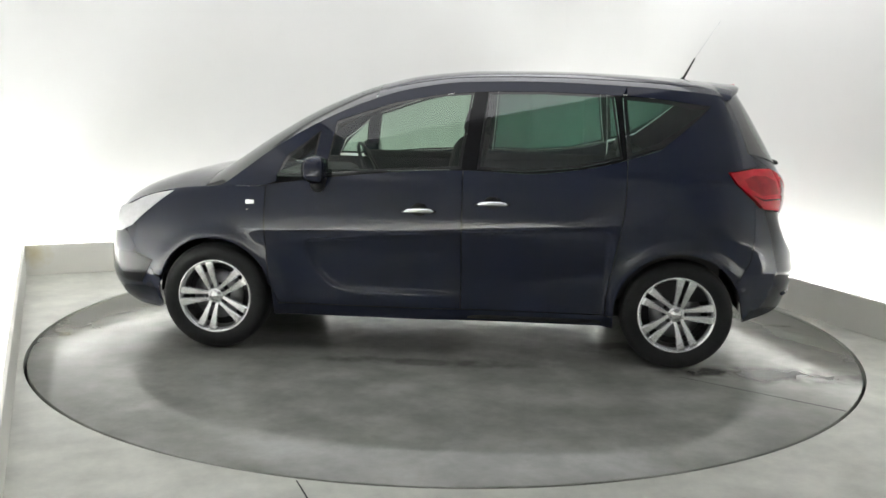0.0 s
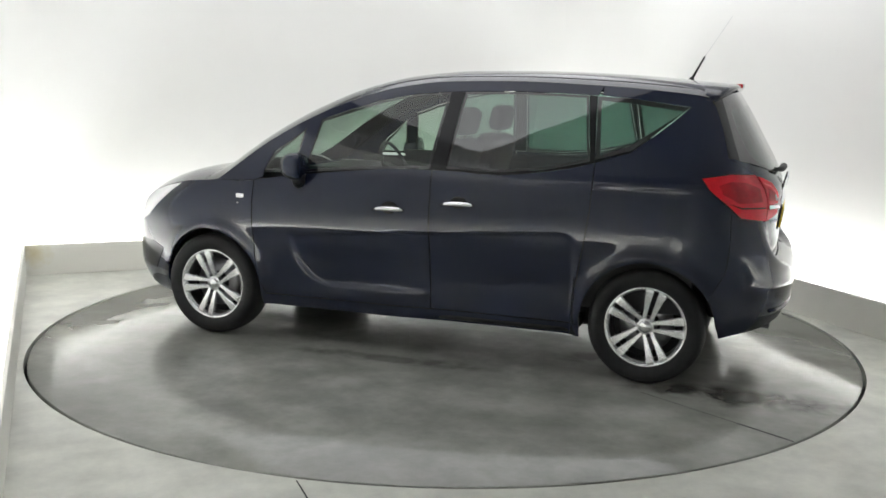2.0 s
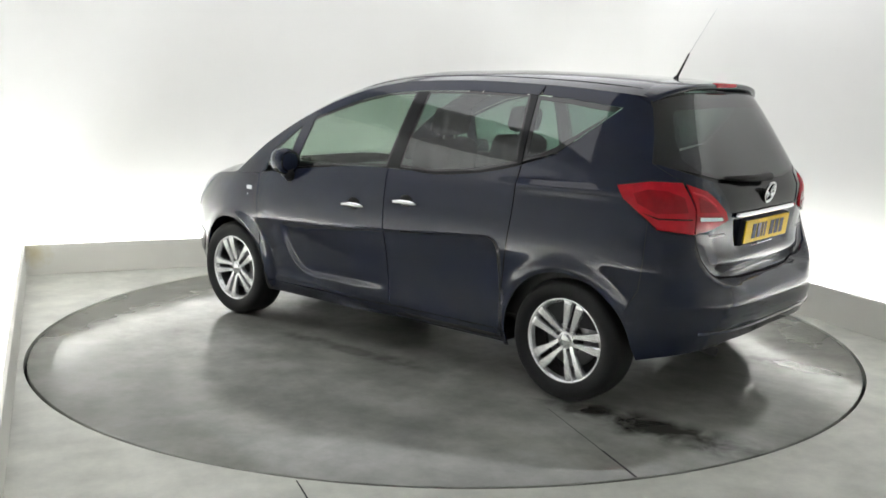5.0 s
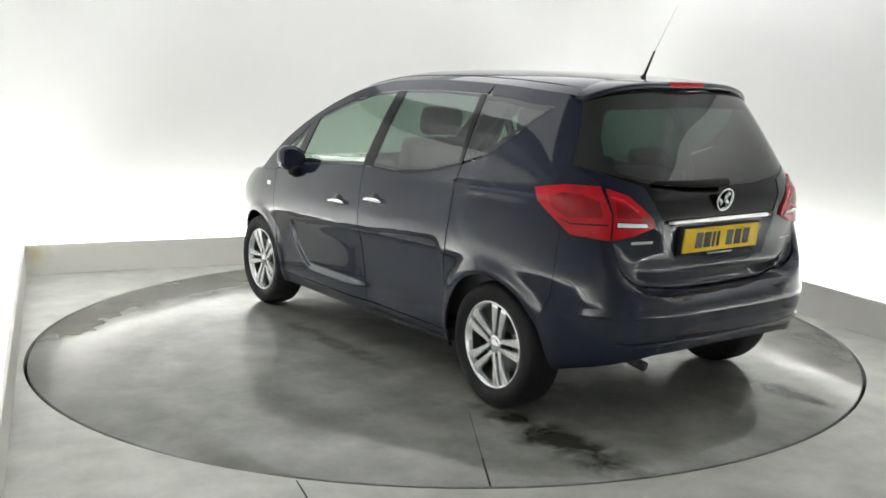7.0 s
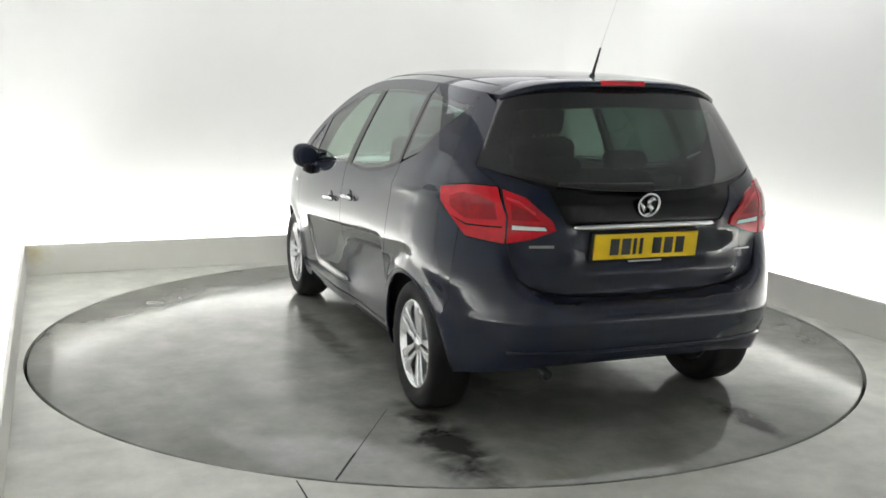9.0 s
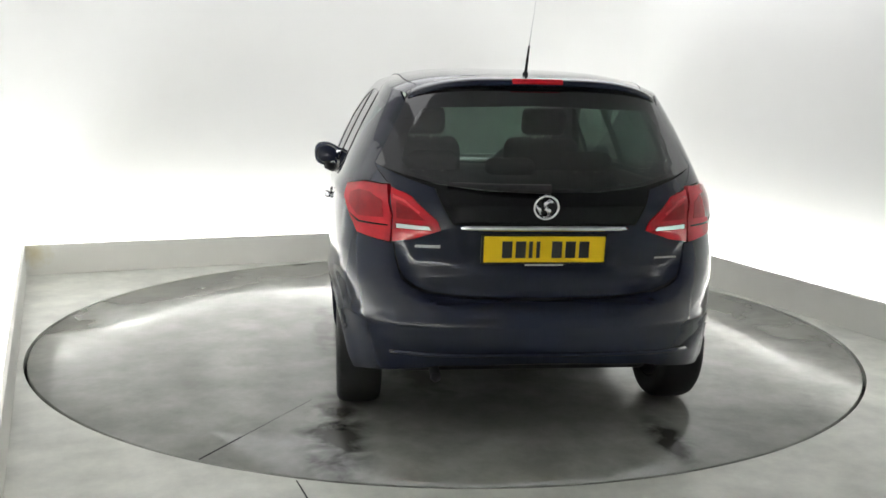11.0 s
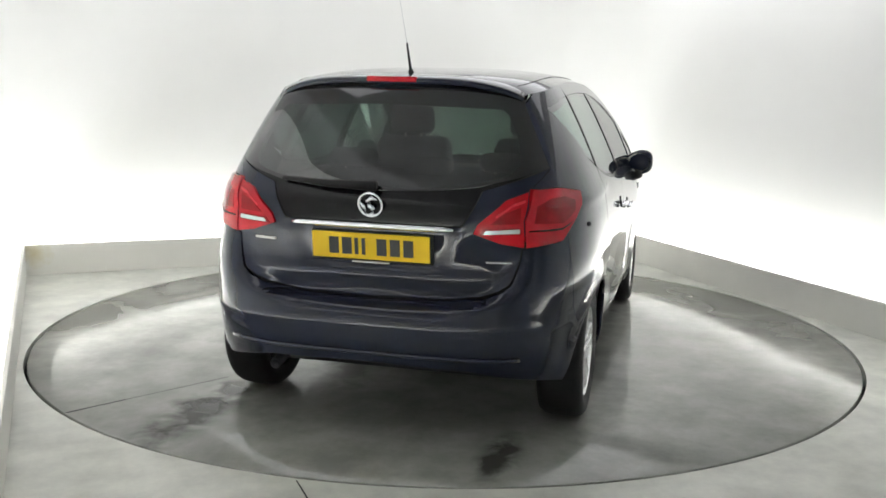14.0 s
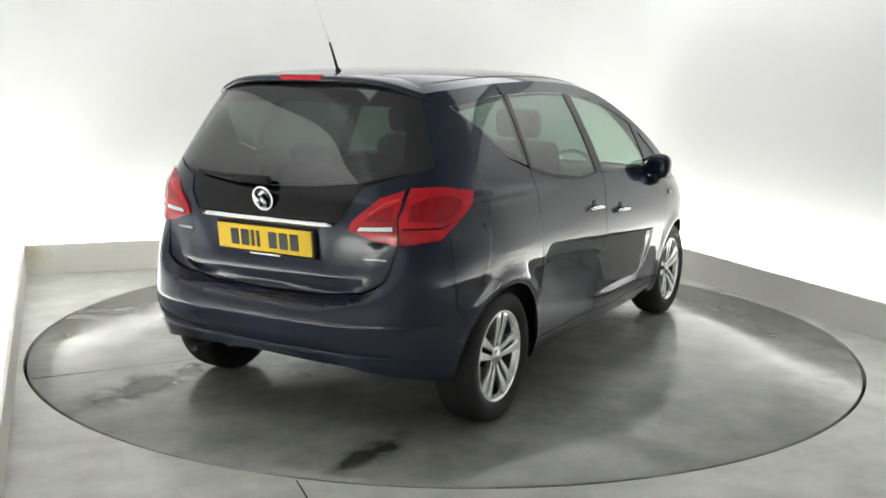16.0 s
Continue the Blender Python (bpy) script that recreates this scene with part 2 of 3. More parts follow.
WALLX, BOARD = 0.30, 0.025
for nm, b in (("wall_north", (-3.1, 3.1, BACK + WALLX, BACK + WALLX + 0.15, 0, TOP)),
              ("wall_east", (HALF + WALLX, HALF + WALLX + 0.15, FRONT, BACK + WALLX, 0, TOP)),
              ("wall_west", (-HALF - WALLX - 0.15, -HALF - WALLX, FRONT, BACK + WALLX, 0, TOP)),
              ("wall_south", (-3.1, 3.1, FRONT - 0.15, FRONT, 0, TOP))):
    tagged(mesh_ob(nm, box(bmesh.new(), *b), WALL_DIM if nm == "wall_south" else WALL, False), "plain white painted studio wall" if nm != "wall_south" else "plain light grey end wall, added unseen behind the camera", "wall", kind="structure")
for nm, x, a0 in (("wall_corner_east", HALF + WALLX - 0.5, 0.0), ("wall_corner_west", -HALF - WALLX + 0.5, math.pi / 2)):
    tagged(mesh_ob(nm, lathe(bmesh.new(), [(0.5, 0.0), (0.5, TOP)], "z", 16, Matrix.Translation((x, BACK + WALLX - 0.5, 0)), a0, a0 + math.pi / 2), WALL), "rounded white corner of the studio wall", "wall", kind="structure")
tagged(mesh_ob("ceiling", box(bmesh.new(), -3, 3, FRONT - 0.2, BACK + 0.5, TOP, TOP + 0.12), CEIL, False), "plain grey ceiling", "ceiling", kind="structure")
# the low boards stand free of the wall; the lights lie in the trough behind them
for nm, b in (("plinth_north", (-HALF - BOARD, HALF + BOARD, BACK, BACK + BOARD, 0, PL)),
              ("plinth_east", (HALF, HALF + BOARD, FRONT, BACK - 0.003, 0, PL)),
              ("plinth_west", (-2.53 - BOARD, -2.53, FRONT, BACK - 0.003, 0, PL))):
    tagged(mesh_ob(nm, box(bmesh.new(), *b, bevel=0.004), PLINTH, False), "low off-white plinth board along the wall", "plinth", kind="structure")
for b in ((-HALF, HALF, BACK + 0.12, BACK + 0.18, 0.0, 0.05),
          (HALF + 0.12, HALF + 0.18, -7.6, BACK - 0.05, 0.0, 0.05),
          (-HALF - 0.18, -HALF - 0.12, -7.6, BACK - 0.05, 0.0, 0.05)):
    e = new("light_strip")
    tagged(e, "white light strip lying in the trough behind the plinth", "light strip", "plinth light strips")
    part("diffuser", box(bmesh.new(), *b, bevel=0.004), STRIP, e)

# turntable disc
DR = TR - 0.018
bm = bmesh.new()
lathe(bm, [(0.0005, 0.0), (0.6, 0.0), (1.2, 0.0), (1.8, 0.0), (DR - 0.004, 0.0), (DR, -0.004), (DR, -0.05)], "z", 192)
turntable = new("turntable")
tagged(turntable, "round grey resin turntable with wet tyre marks", "turntable")
part("disc", bm, DISC, turntable)
bm = bmesh.new()
box(bm, 2.18, DR - 0.006, -0.0045, 0.0045, -0.002, 0.0012, Matrix.Rotation(radians(149.0), 4, "Z"))
box(bm, 1.60, 2.18, -0.0016, 0.0016, -0.002, 0.0010, Matrix.Rotation(radians(149.0), 4, "Z"))
part("plate_joint", bm, GAP, turntable, "dark joint between the turntable's plates", False)
for x, y0, y1 in ((-1.46, -2.05, -7.9),):
    tagged(mesh_ob("floor_joint", box(bmesh.new(), x - 0.003, x + 0.003, y1, y0, -0.004, 0.001), GAP, False), "thin dark joint in the resin floor", "floor joint", kind="structure")


# ---------------------------------------------------------------- the car's skin
def curve(*pairs):
    xs, ys = [p[0] for p in pairs], [p[1] for p in pairs]
    n = len(xs)
    d = [(ys[i + 1] - ys[i]) / (xs[i + 1] - xs[i]) for i in range(n - 1)]
    m = [d[0]] + [0 if d[i - 1] * d[i] <= 0 else 2 * d[i - 1] * d[i] / (d[i - 1] + d[i]) for i in range(1, n - 1)] + [d[-1]]

    def f(x):
        if x <= xs[0]:
            return ys[0] + m[0] * (x - xs[0])
        if x >= xs[-1]:
            return ys[-1] + m[-1] * (x - xs[-1])
        i = max(k for k in range(n - 1) if xs[k] <= x)
        h = xs[i + 1] - xs[i]
        t = (x - xs[i]) / h
        return ((2 * t ** 3 - 3 * t * t + 1) * ys[i] + (t ** 3 - 2 * t * t + t) * h * m[i]
                + (3 * t * t - 2 * t ** 3) * ys[i + 1] + (t ** 3 - t * t) * h * m[i + 1])
    return f


XR, XF, LR = -0.90, 0.60, 1.45            # ends of the straight flank; length of the wrapped rear and front
SF = LR + XF - XR                         # where the front wrap begins
halfw = curve((0.16, 0.800), (0.24, 0.860), (0.34, 0.888), (0.48, 0.899), (0.62, 0.914), (0.74, 0.927), (0.80, 0.926), (0.92, 0.915), (1.02, 0.900), (1.10, 0.876), (1.30, 0.79), (1.50, 0.685), (1.60, 0.62))
rearx = curve((0.16, 1.86), (0.28, 1.97), (0.38, 2.015), (0.42, 2.03), (0.50, 2.048), (0.58, 2.045), (0.625, 2.00), (0.66, 1.935), (0.74, 1.938), (0.85, 1.945), (0.95, 1.955), (1.04, 1.95), (1.12, 1.915), (1.25, 1.845), (1.50, 1.70), (1.60, 1.63))
nosex = curve((0.16, 1.98), (0.25, 2.10), (0.40, 2.16), (0.52, 2.16), (0.64, 2.14), (0.75, 2.105), (0.86, 2.005), (0.95, 1.87), (1.10, 1.75), (1.60, 1.70))
railz = curve((-1.66, 1.490), (-1.50, 1.525), (-1.0, 1.565), (-0.5, 1.580), (-0.1, 1.570), (0.2, 1.528), (0.45, 1.453), (0.70, 1.340), (0.95, 1.192), (1.15, 1.045), (1.27, 0.965), (1.50, 0.940), (1.75, 0.883), (1.93, 0.808), (2.02, 0.735))
topz = curve((-1.66, 1.574), (-1.40, 1.611), (-1.0, 1.634), (-0.6, 1.644), (-0.2, 1.640), (0.15, 1.610), (0.45, 1.540), (0.75, 1.418), (1.0, 1.278), (1.25, 1.114), (1.38, 1.029), (1.60, 1.000), (1.85, 0.924), (2.02, 0.828), (2.10, 0.750))
NR, NF = 4.0, 3.4
HUBF, HUBR, AXLE, HUBY = 1.320, -1.324, 0.312, 0.865


def sx(x, z):
    """Wrap coordinate of a flank point."""
    if x < XR:
        a, w = rearx(z) + XR, halfw(z)
        k = min((XR - x) / a, 0.9999)
        return LR * math.atan2(w * (1 - k ** NR) ** (1 / NR), XR - x) / (math.pi / 2)
    if x > XF:
        a, w = nosex(z) - XF, halfw(z)
        k = min((x - XF) / a, 0.9999)
        return SF + LR * (1 - math.atan2(w * (1 - k ** NF) ** (1 / NF), x - XF) / (math.pi / 2))
    return LR + x - XR


def sy(y, z, front=False):
    """Wrap coordinate of a tail (or nose) point."""
    w = halfw(z)
    k = min(abs(y) / w, 0.9999)
    if front:
        a = (nosex(z) - XF) * (1 - k ** NF) ** (1 / NF)
        return SF + LR * (1 - math.atan2(abs(y), a) / (math.pi / 2))
    a = (rearx(z) + XR) * (1 - k ** NR) ** (1 / NR)
    return math.copysign(LR * math.atan2(abs(y), a) / (math.pi / 2), y)


def sstep(a, b, x):
    t = max(0.0, min(1.0, (x - a) / (b - a)))
    return t * t * (3 - 2 * t)


def relief(x, z):
    """Outward offset of the flank: arch lips, door hollow, shoulder."""
    o = 0.0
    for hx in (HUBF, HUBR):
        d = math.hypot(x - hx, z - AXLE)
        o += 0.016 * math.exp(-((d - 0.365) / 0.045) ** 2)
    # hollow in the lower doors under a sharp crease that rises to the rear, with a curved front end
    zc = 0.732 - 0.072 * x
    if 0.20 < z < zc:
        u = min(1.0, (zc - z) / 0.330)
        front = 0.78 - 0.34 * (1 - math.sqrt(1 - u * u))
        v = max(0.0, 1 - (zc - z) / 0.10)
        back = -0.935 + 0.10 * (1 - math.sqrt(1 - v * v))
        into = sstep(front, front - 0.05, x) * sstep(back - 0.02, back + 0.02, x)
        t = min(1.0, (zc - z) / 0.30)
        ledge = sstep(0.15, -0.25, x)
        low = sstep(0.365, 0.41, z) * (1 - 0.55 * sstep(0.65, 0.42, z)) * (1 - ledge) + ledge
        o -= into * (0.009 * sstep(zc, zc - 0.015, z) + 0.019 * (1 - (1 - t) ** 1.4)) * low
    # shoulder running into the rear lamp
    o += 0.012 * math.exp(-((z - 1.065) / 0.028) ** 2) * sstep(-0.70, -1.20, x) * sstep(-1.70, -1.45, x)
    return o


tail_line = curve((0.50, 2.048), (0.58, 2.045), (0.68, 2.022), (0.80, 1.985), (0.90, 1.957), (0.96, 1.955), (1.10, 1.93))
tail_edge_y = curve((0.62, 0.36), (0.655, 0.50), (0.72, 0.595), (0.83, 0.638), (0.95, 0.65))


def tail_relief(y, z):
    """The scoop round the number plate, narrowing downwards, and the tuck under the tailgate."""
    y = abs(y)
    edge = 0.40 - 0.45 * max(0.0, 0.95 - z)
    o = -0.014 * sstep(edge, edge - 0.045, y) * sstep(0.755, 0.80, z) * sstep(0.975, 0.955, z)
    o += 0.012 * math.exp(-((z - 0.735) / 0.045) ** 2) * sstep(0.62, 0.45, y)
    o += 0.008 * math.exp(-((z - 0.545) / 0.03) ** 2)
    return o


def skin(s, z, out=0.0):
    sg, s = (-1, -s) if s < 0 else (1, s)
    w = halfw(z)
    if s < LR:
        th = s / LR * math.pi / 2
        c, sn, a, n, x0, d = math.cos(th), math.sin(th), rearx(z) + XR, NR, XR, -1
        if 0.58 < z < 0.95:
            # beside the tailgate the bumper runs up to the lamps without a ledge
            full = tail_line(z) + XR
            y0 = sn / ((abs(c) / full) ** n + (abs(sn) / w) ** n) ** (1 / n)
            e = tail_edge_y(max(z, 0.62))
            a += max(0.0, full - a) * sstep(e - 0.03, e + 0.06, y0)
    elif s > SF:
        th = (1 - (s - SF) / LR) * math.pi / 2
        c, sn, a, n, x0, d = math.cos(th), math.sin(th), nosex(z) - XF, NF, XF, 1
    else:
        return Vector((XR + s - LR, sg * (w + relief(XR + s - LR, z) + out), z))
    r = 1 / ((abs(c) / a) ** n + (abs(sn) / w) ** n) ** (1 / n)
    x, y = x0 + d * r * c, r * sn
    g = Vector((d * (r * abs(c) / a) ** (n - 1) / a, (r * abs(sn) / w) ** (n - 1) / w)).normalized()
    o = out + relief(x, z) * g.y + (tail_relief(y, z) * abs(g.x) if d < 0 else 0.0)
    return Vector((x + g.x * o, sg * (y + g.y * o), z))


def dense(poly, step=0.03):
    out = []
    for (a, b), (c, d) in zip(poly, poly[1:] + poly[:1]):
        k = max(1, int(math.hypot(c - a, d - b) / step))
        out += [(a + (c - a) * i / k, b + (d - b) * i / k) for i in range(k)]
    return out


def clip(poly, ax, val, keep_above):
    out = []
    for p, q in zip(poly, poly[1:] + poly[:1]):
        ip, iq = ((p[ax] >= val) == keep_above or p[ax] == val), ((q[ax] >= val) == keep_above or q[ax] == val)
        if ip:
            out.append(p)
        if ip != iq:
            t = (val - p[ax]) / (q[ax] - p[ax])
            r = [p[0] + t * (q[0] - p[0]), p[1] + t * (q[1] - p[1])]
            r[ax] = val
            out.append(tuple(r))
    return out


def region(poly, out=0.0, cell=0.0245, depth=0.012, surf=None, mirror=False, both=False, hole=None):
    """A panel: the part of the skin inside an outline, cut into cells, with a turned-in edge."""
    surf = surf or skin
    poly = dense(poly)
    bm = bmesh.new()
    seen = {}

    def vert(p):
        k = (round(p[0], 4), round(p[1], 4))
        if k not in seen:
            seen[k] = bm.verts.new(surf(p[0], p[1], out))
        return seen[k]
    loops = [poly] + ([dense(hole)] if hole else [])
    flat = [p for lp in loops for p in lp]
    for tri in tessellate_polygon([[Vector((p[0], p[1], 0)) for p in lp] for lp in loops]):
        tp = [flat[k] for k in tri]
        i = math.floor(min(p[0] for p in tp) / cell)
        while i * cell < max(p[0] for p in tp):
            col = clip(clip(tp, 0, i * cell, True), 0, (i + 1) * cell, False)
            i += 1
            if len(col) < 3:
                continue
            j = math.floor(min(p[1] for p in col) / cell)
            while j * cell < max(p[1] for p in col):
                f = clip(clip(col, 1, j * cell, True), 1, (j + 1) * cell, False)
                j += 1
                vs = []
                for p in f:
                    v = vert(p)
                    if v not in vs:
                        vs.append(v)
                if len(vs) >= 3 and bm.faces.get(vs) is None:
                    bm.faces.new(vs)
    if both:
        t = bm.copy()
        bmesh.ops.transform(t, matrix=Matrix.Scale(-1, 4, (0, 1, 0)), verts=list(t.verts))
        add(bm, t)
    bmesh.ops.remove_doubles(bm, verts=list(bm.verts), dist=0.0006)
    bmesh.ops.dissolve_degenerate(bm, dist=0.0003, edges=list(bm.edges))
    # all faces look outwards
    bm.normal_update()
    for f in bm.faces:
        c = f.calc_center_median()
        if f.normal.dot(Vector((c.x * 0.45, c.y, (c.z - 0.7) * 0.3))) < 0:
            f.normal_flip()
    bm.normal_update()
    if depth:
        # turned-in edge along the outline
        for sg in ((1, -1) if both else (1,)):
            flip = Matrix.Diagonal((1, sg, 1))
            for lp in loops:
                made = [(bm.verts.new(flip @ surf(p[0], p[1], out)), bm.verts.new(flip @ surf(p[0], p[1], out - depth))) for p in lp]
                for (a, b), (c, d) in zip(made, made[1:] + made[:1]):
                    if both and abs(a.co.y) < 0.002 and abs(c.co.y) < 0.002:
                        continue
                    bm.faces.new((a, c, d, b))
    if mirror:
        bmesh.ops.transform(bm, matrix=Matrix.Scale(-1, 4, (0, 1, 0)), verts=list(bm.verts))
        bmesh.ops.reverse_faces(bm, faces=list(bm.faces))
    return bm


def P(*pts):
    """Outline from flank points (x, z), tail points ('y', y, z) and nose points ('n', y, z)."""
    out = []
    for p in pts:
        if p[0] == "y":
            out.append((sy(p[1], p[2]), p[2]))
        elif p[0] == "n":
            out.append((sy(p[1], p[2], True), p[2]))
        else:
            out.append((sx(p[0], p[1]), p[1]))
    return out


def arc(hx, r, a0, a1, n=16):
    return [(hx + r * math.cos(radians(a0 + (a1 - a0) * i / n)), AXLE + r * math.sin(radians(a0 + (a1 - a0) * i / n))) for i in range(n + 1)]


def rail(x0, x1, n=12, drop=0.0):
    return [(x0 + (x1 - x0) * i / n, railz(x0 + (x1 - x0) * i / n) - drop) for i in range(n + 1)]


car = new("car")
tagged(car, "dark navy blue five-door hatchback car standing on the turntable", "car")


def sided(name, poly, material, label="", out=0.0, depth=0.012, parent=None, cell=0.0245):
    """The same panel on the left and on the right flank."""
    return [part(name, region(poly, out, cell, depth=depth, mirror=k), material, parent or car, label) for k in (False, True)]


AR = 0.352
G = 0.003                                                    # half a panel gap
SILL = 0.235
belt = curve((-1.45, 1.33), (-1.19, 1.235), (-1.02, 1.165), (-0.75, 1.105), (-0.45, 1.075), (-0.25, 1.085), (0.0, 1.085), (0.40, 1.055), (0.74, 1.015), (1.02, 0.975))


def beltline(x0, x1, n=10, drop=0.0):
    return [(x0 + (x1 - x0) * i / n, belt(x0 + (x1 - x0) * i / n) - drop) for i in range(n + 1)]


# doors: lower panels
door_split, door_front, door_rear = -0.115, 1.00, -1.015
front_doors = sided("front_door", P(*beltline(door_front - G, door_split + G), (door_split + G, SILL + 0.06), (0.93, SILL + 0.06), (0.985, 0.42), (door_front - G, 0.60)), PAINT, "navy front door panel", cell=0.01225)
DE = [(-1.015, 1.165), (-1.010, 0.92), (-0.990, 0.76), (-0.966, 0.62), (-0.945, 0.50), (-0.930, 0.40), (-0.925, 0.295)]
rear_doors = sided("rear_door", P(*beltline(door_split - G, door_rear + G), *[(x + G, z) for x, z in DE[1:]], (door_split - G, SILL + 0.06)), PAINT, "navy rear door panel", cell=0.01225)
sided("sill", P((0.965, SILL + 0.055), (-0.972, SILL + 0.055), (-0.972, 0.222), (0.965, 0.222)), PAINT)
# front wing, round the front arch
sided("front_wing", P(*rail(1.27, 1.98), (1.90, 0.66), (1.70, 0.42), *[p for p in arc(HUBF, AR, 17, 180, 22)], (0.965, 0.24), (0.935, SILL + 0.06), (0.99, 0.42), (door_front + G, 0.60), (door_front + G, 0.973), (1.10, 0.965)), PAINT, "navy front wing")
# rear quarter, round the rear arch, up the rearmost pillar
tail_edge = [("y", 0.585, 1.475), ("y", 0.655, 1.34), ("y", 0.725, 1.21), ("y", 0.665, 1.128)]
lamp_low = [("y", 0.665, 1.128), (-1.70, 1.135), (-1.56, 1.11), (-1.60, 1.05), (-1.72, 0.945)]
sided("rear_quarter", P(*rail(-1.01, -1.50, 8), *tail_edge, *lamp_low[1:], (-1.70, 0.62), *arc(HUBR, AR, 150, -3, 22), *[(x - G, z) for x, z in DE[::-1]], (-1.195, 1.222), (-1.475, 1.462), (-1.20, 1.497), (-1.01, 1.512)), PAINT, "navy rear quarter panel")
# bumpers
part("rear_bumper", region(P(("y", 0, 0.640), ("y", 0.30, 0.644), ("y", 0.40, 0.654), ("y", 0.494, 0.669), ("y", 0.552, 0.697), ("y", 0.595, 0.731), ("y", 0.620, 0.780), ("y", 0.637, 0.83), ("y", 0.648, 0.88), (-1.76, 0.905), (-1.722, 0.94), (-1.704, 0.62), *arc(HUBR, AR, 150, 174, 6), (-1.690, 0.275), (-1.74, 0.285), ("y", 0.74, 0.300), ("y", 0.45, 0.36), ("y", 0, 0.372)), both=True), PAINT, car, "navy rear bumper")
part("front_bumper", region(P(("n", 0, 0.62), ("n", 0.5, 0.62), (1.98, 0.66), (1.90, 0.655), (1.705, 0.42), *arc(HUBF, AR, 14, -12, 4), (1.70, 0.20), ("n", 0.5, 0.19), ("n", 0, 0.19)), both=True), PAINT, car, "navy front bumper")
sided("headlight", P((1.57, 0.920), (1.70, 0.893), (1.80, 0.858), (1.88, 0.818), ("n", 0.50, 0.775), ("n", 0.47, 0.70), ("n", 0.60, 0.645), (1.955, 0.650), (1.85, 0.70), (1.72, 0.81)), CLEAR, "clear headlight", out=0.004)
part("grille", region(P(("n", 0, 0.72), ("n", 0.47, 0.72), ("n", 0.50, 0.63), ("n", 0, 0.625)), both=True, out=-0.01), TRIM, car, "dark grille")
# tailgate
part("tailgate", region(P(("y", 0, 0.968), ("y", 0.40, 0.968), ("y", 0.475, 1.12), ("y", 0.71, 1.205), ("y", 0.72, 1.205), ("y", 0.655, 1.122), ("y", 0.645, 0.886), ("y", 0.632, 0.83), ("y", 0.614, 0.782), ("y", 0.588, 0.735), ("y", 0.546, 0.702), ("y", 0.49, 0.676), ("y", 0.40, 0.661), ("y", 0.30, 0.652), ("y", 0, 0.648)), both=True), PAINT, car, "navy tailgate")
part("tail_panel", region(P(("y", 0, 1.103), ("y", 0.25, 1.11), ("y", 0.46, 1.135), ("y", 0.70, 1.208), ("y", 0.47, 1.118), ("y", 0.395, 0.972), ("y", 0, 0.972)), both=True, out=-0.004), BLACK, car, "gloss black tailgate panel")
rear_glass = part("rear_window", region(P(("y", 0, 1.470), ("y", 0.50, 1.455), ("y", 0.53, 1.435), ("y", 0.585, 1.335), ("y", 0.610, 1.225), ("y", 0.57, 1.180), ("y", 0.42, 1.145), ("y", 0.25, 1.125), ("y", 0, 1.120)), both=True, depth=0.004), GLASS_B, car, "dark tinted rear window")
part("window_border", region(P(("y", 0, 1.545), ("y", 0.52, 1.535), ("y", 0.580, 1.495), ("y", 0.590, 1.465), ("y", 0.656, 1.338), ("y", 0.722, 1.210), ("y", 0.46, 1.137), ("y", 0.25, 1.112), ("y", 0, 1.106), ("y", 0, 1.120), ("y", 0.25, 1.125), ("y", 0.42, 1.145), ("y", 0.57, 1.180), ("y", 0.610, 1.225), ("y", 0.585, 1.335), ("y", 0.53, 1.435), ("y", 0.50, 1.455), ("y", 0, 1.470)), both=True, depth=0.003), FRIT, rear_glass, "black border of the rear window")
part("inner_shell", region(P(("y", 0, 1.09), ("y", 0.46, 1.13), ("y", 0.60, 1.18), ("y", 0.615, 1.235), ("y", 0.592, 1.335), ("y", 0.53, 1.45), ("y", 0.50, 1.49), (-1.52, 1.50), (-1.475, 1.462), (-1.20, 1.215), (-1.04, 1.15), (-1.04, 0.78), (-1.34, 0.72), (-1.66, 0.60), ("y", 0.6, 0.50), ("y", 0, 0.50)), out=-0.03, depth=0, both=True), TRIM, car, "dark inner lining")
for k in (False, True):
    part("bumper_intake", region(P((1.715, 0.500), (1.83, 0.536), (1.985, 0.525), (1.99, 0.44), (1.93, 0.36), (1.80, 0.36)), out=0.003, depth=0.01, mirror=k), BLACK, car, "black intake in the front bumper")
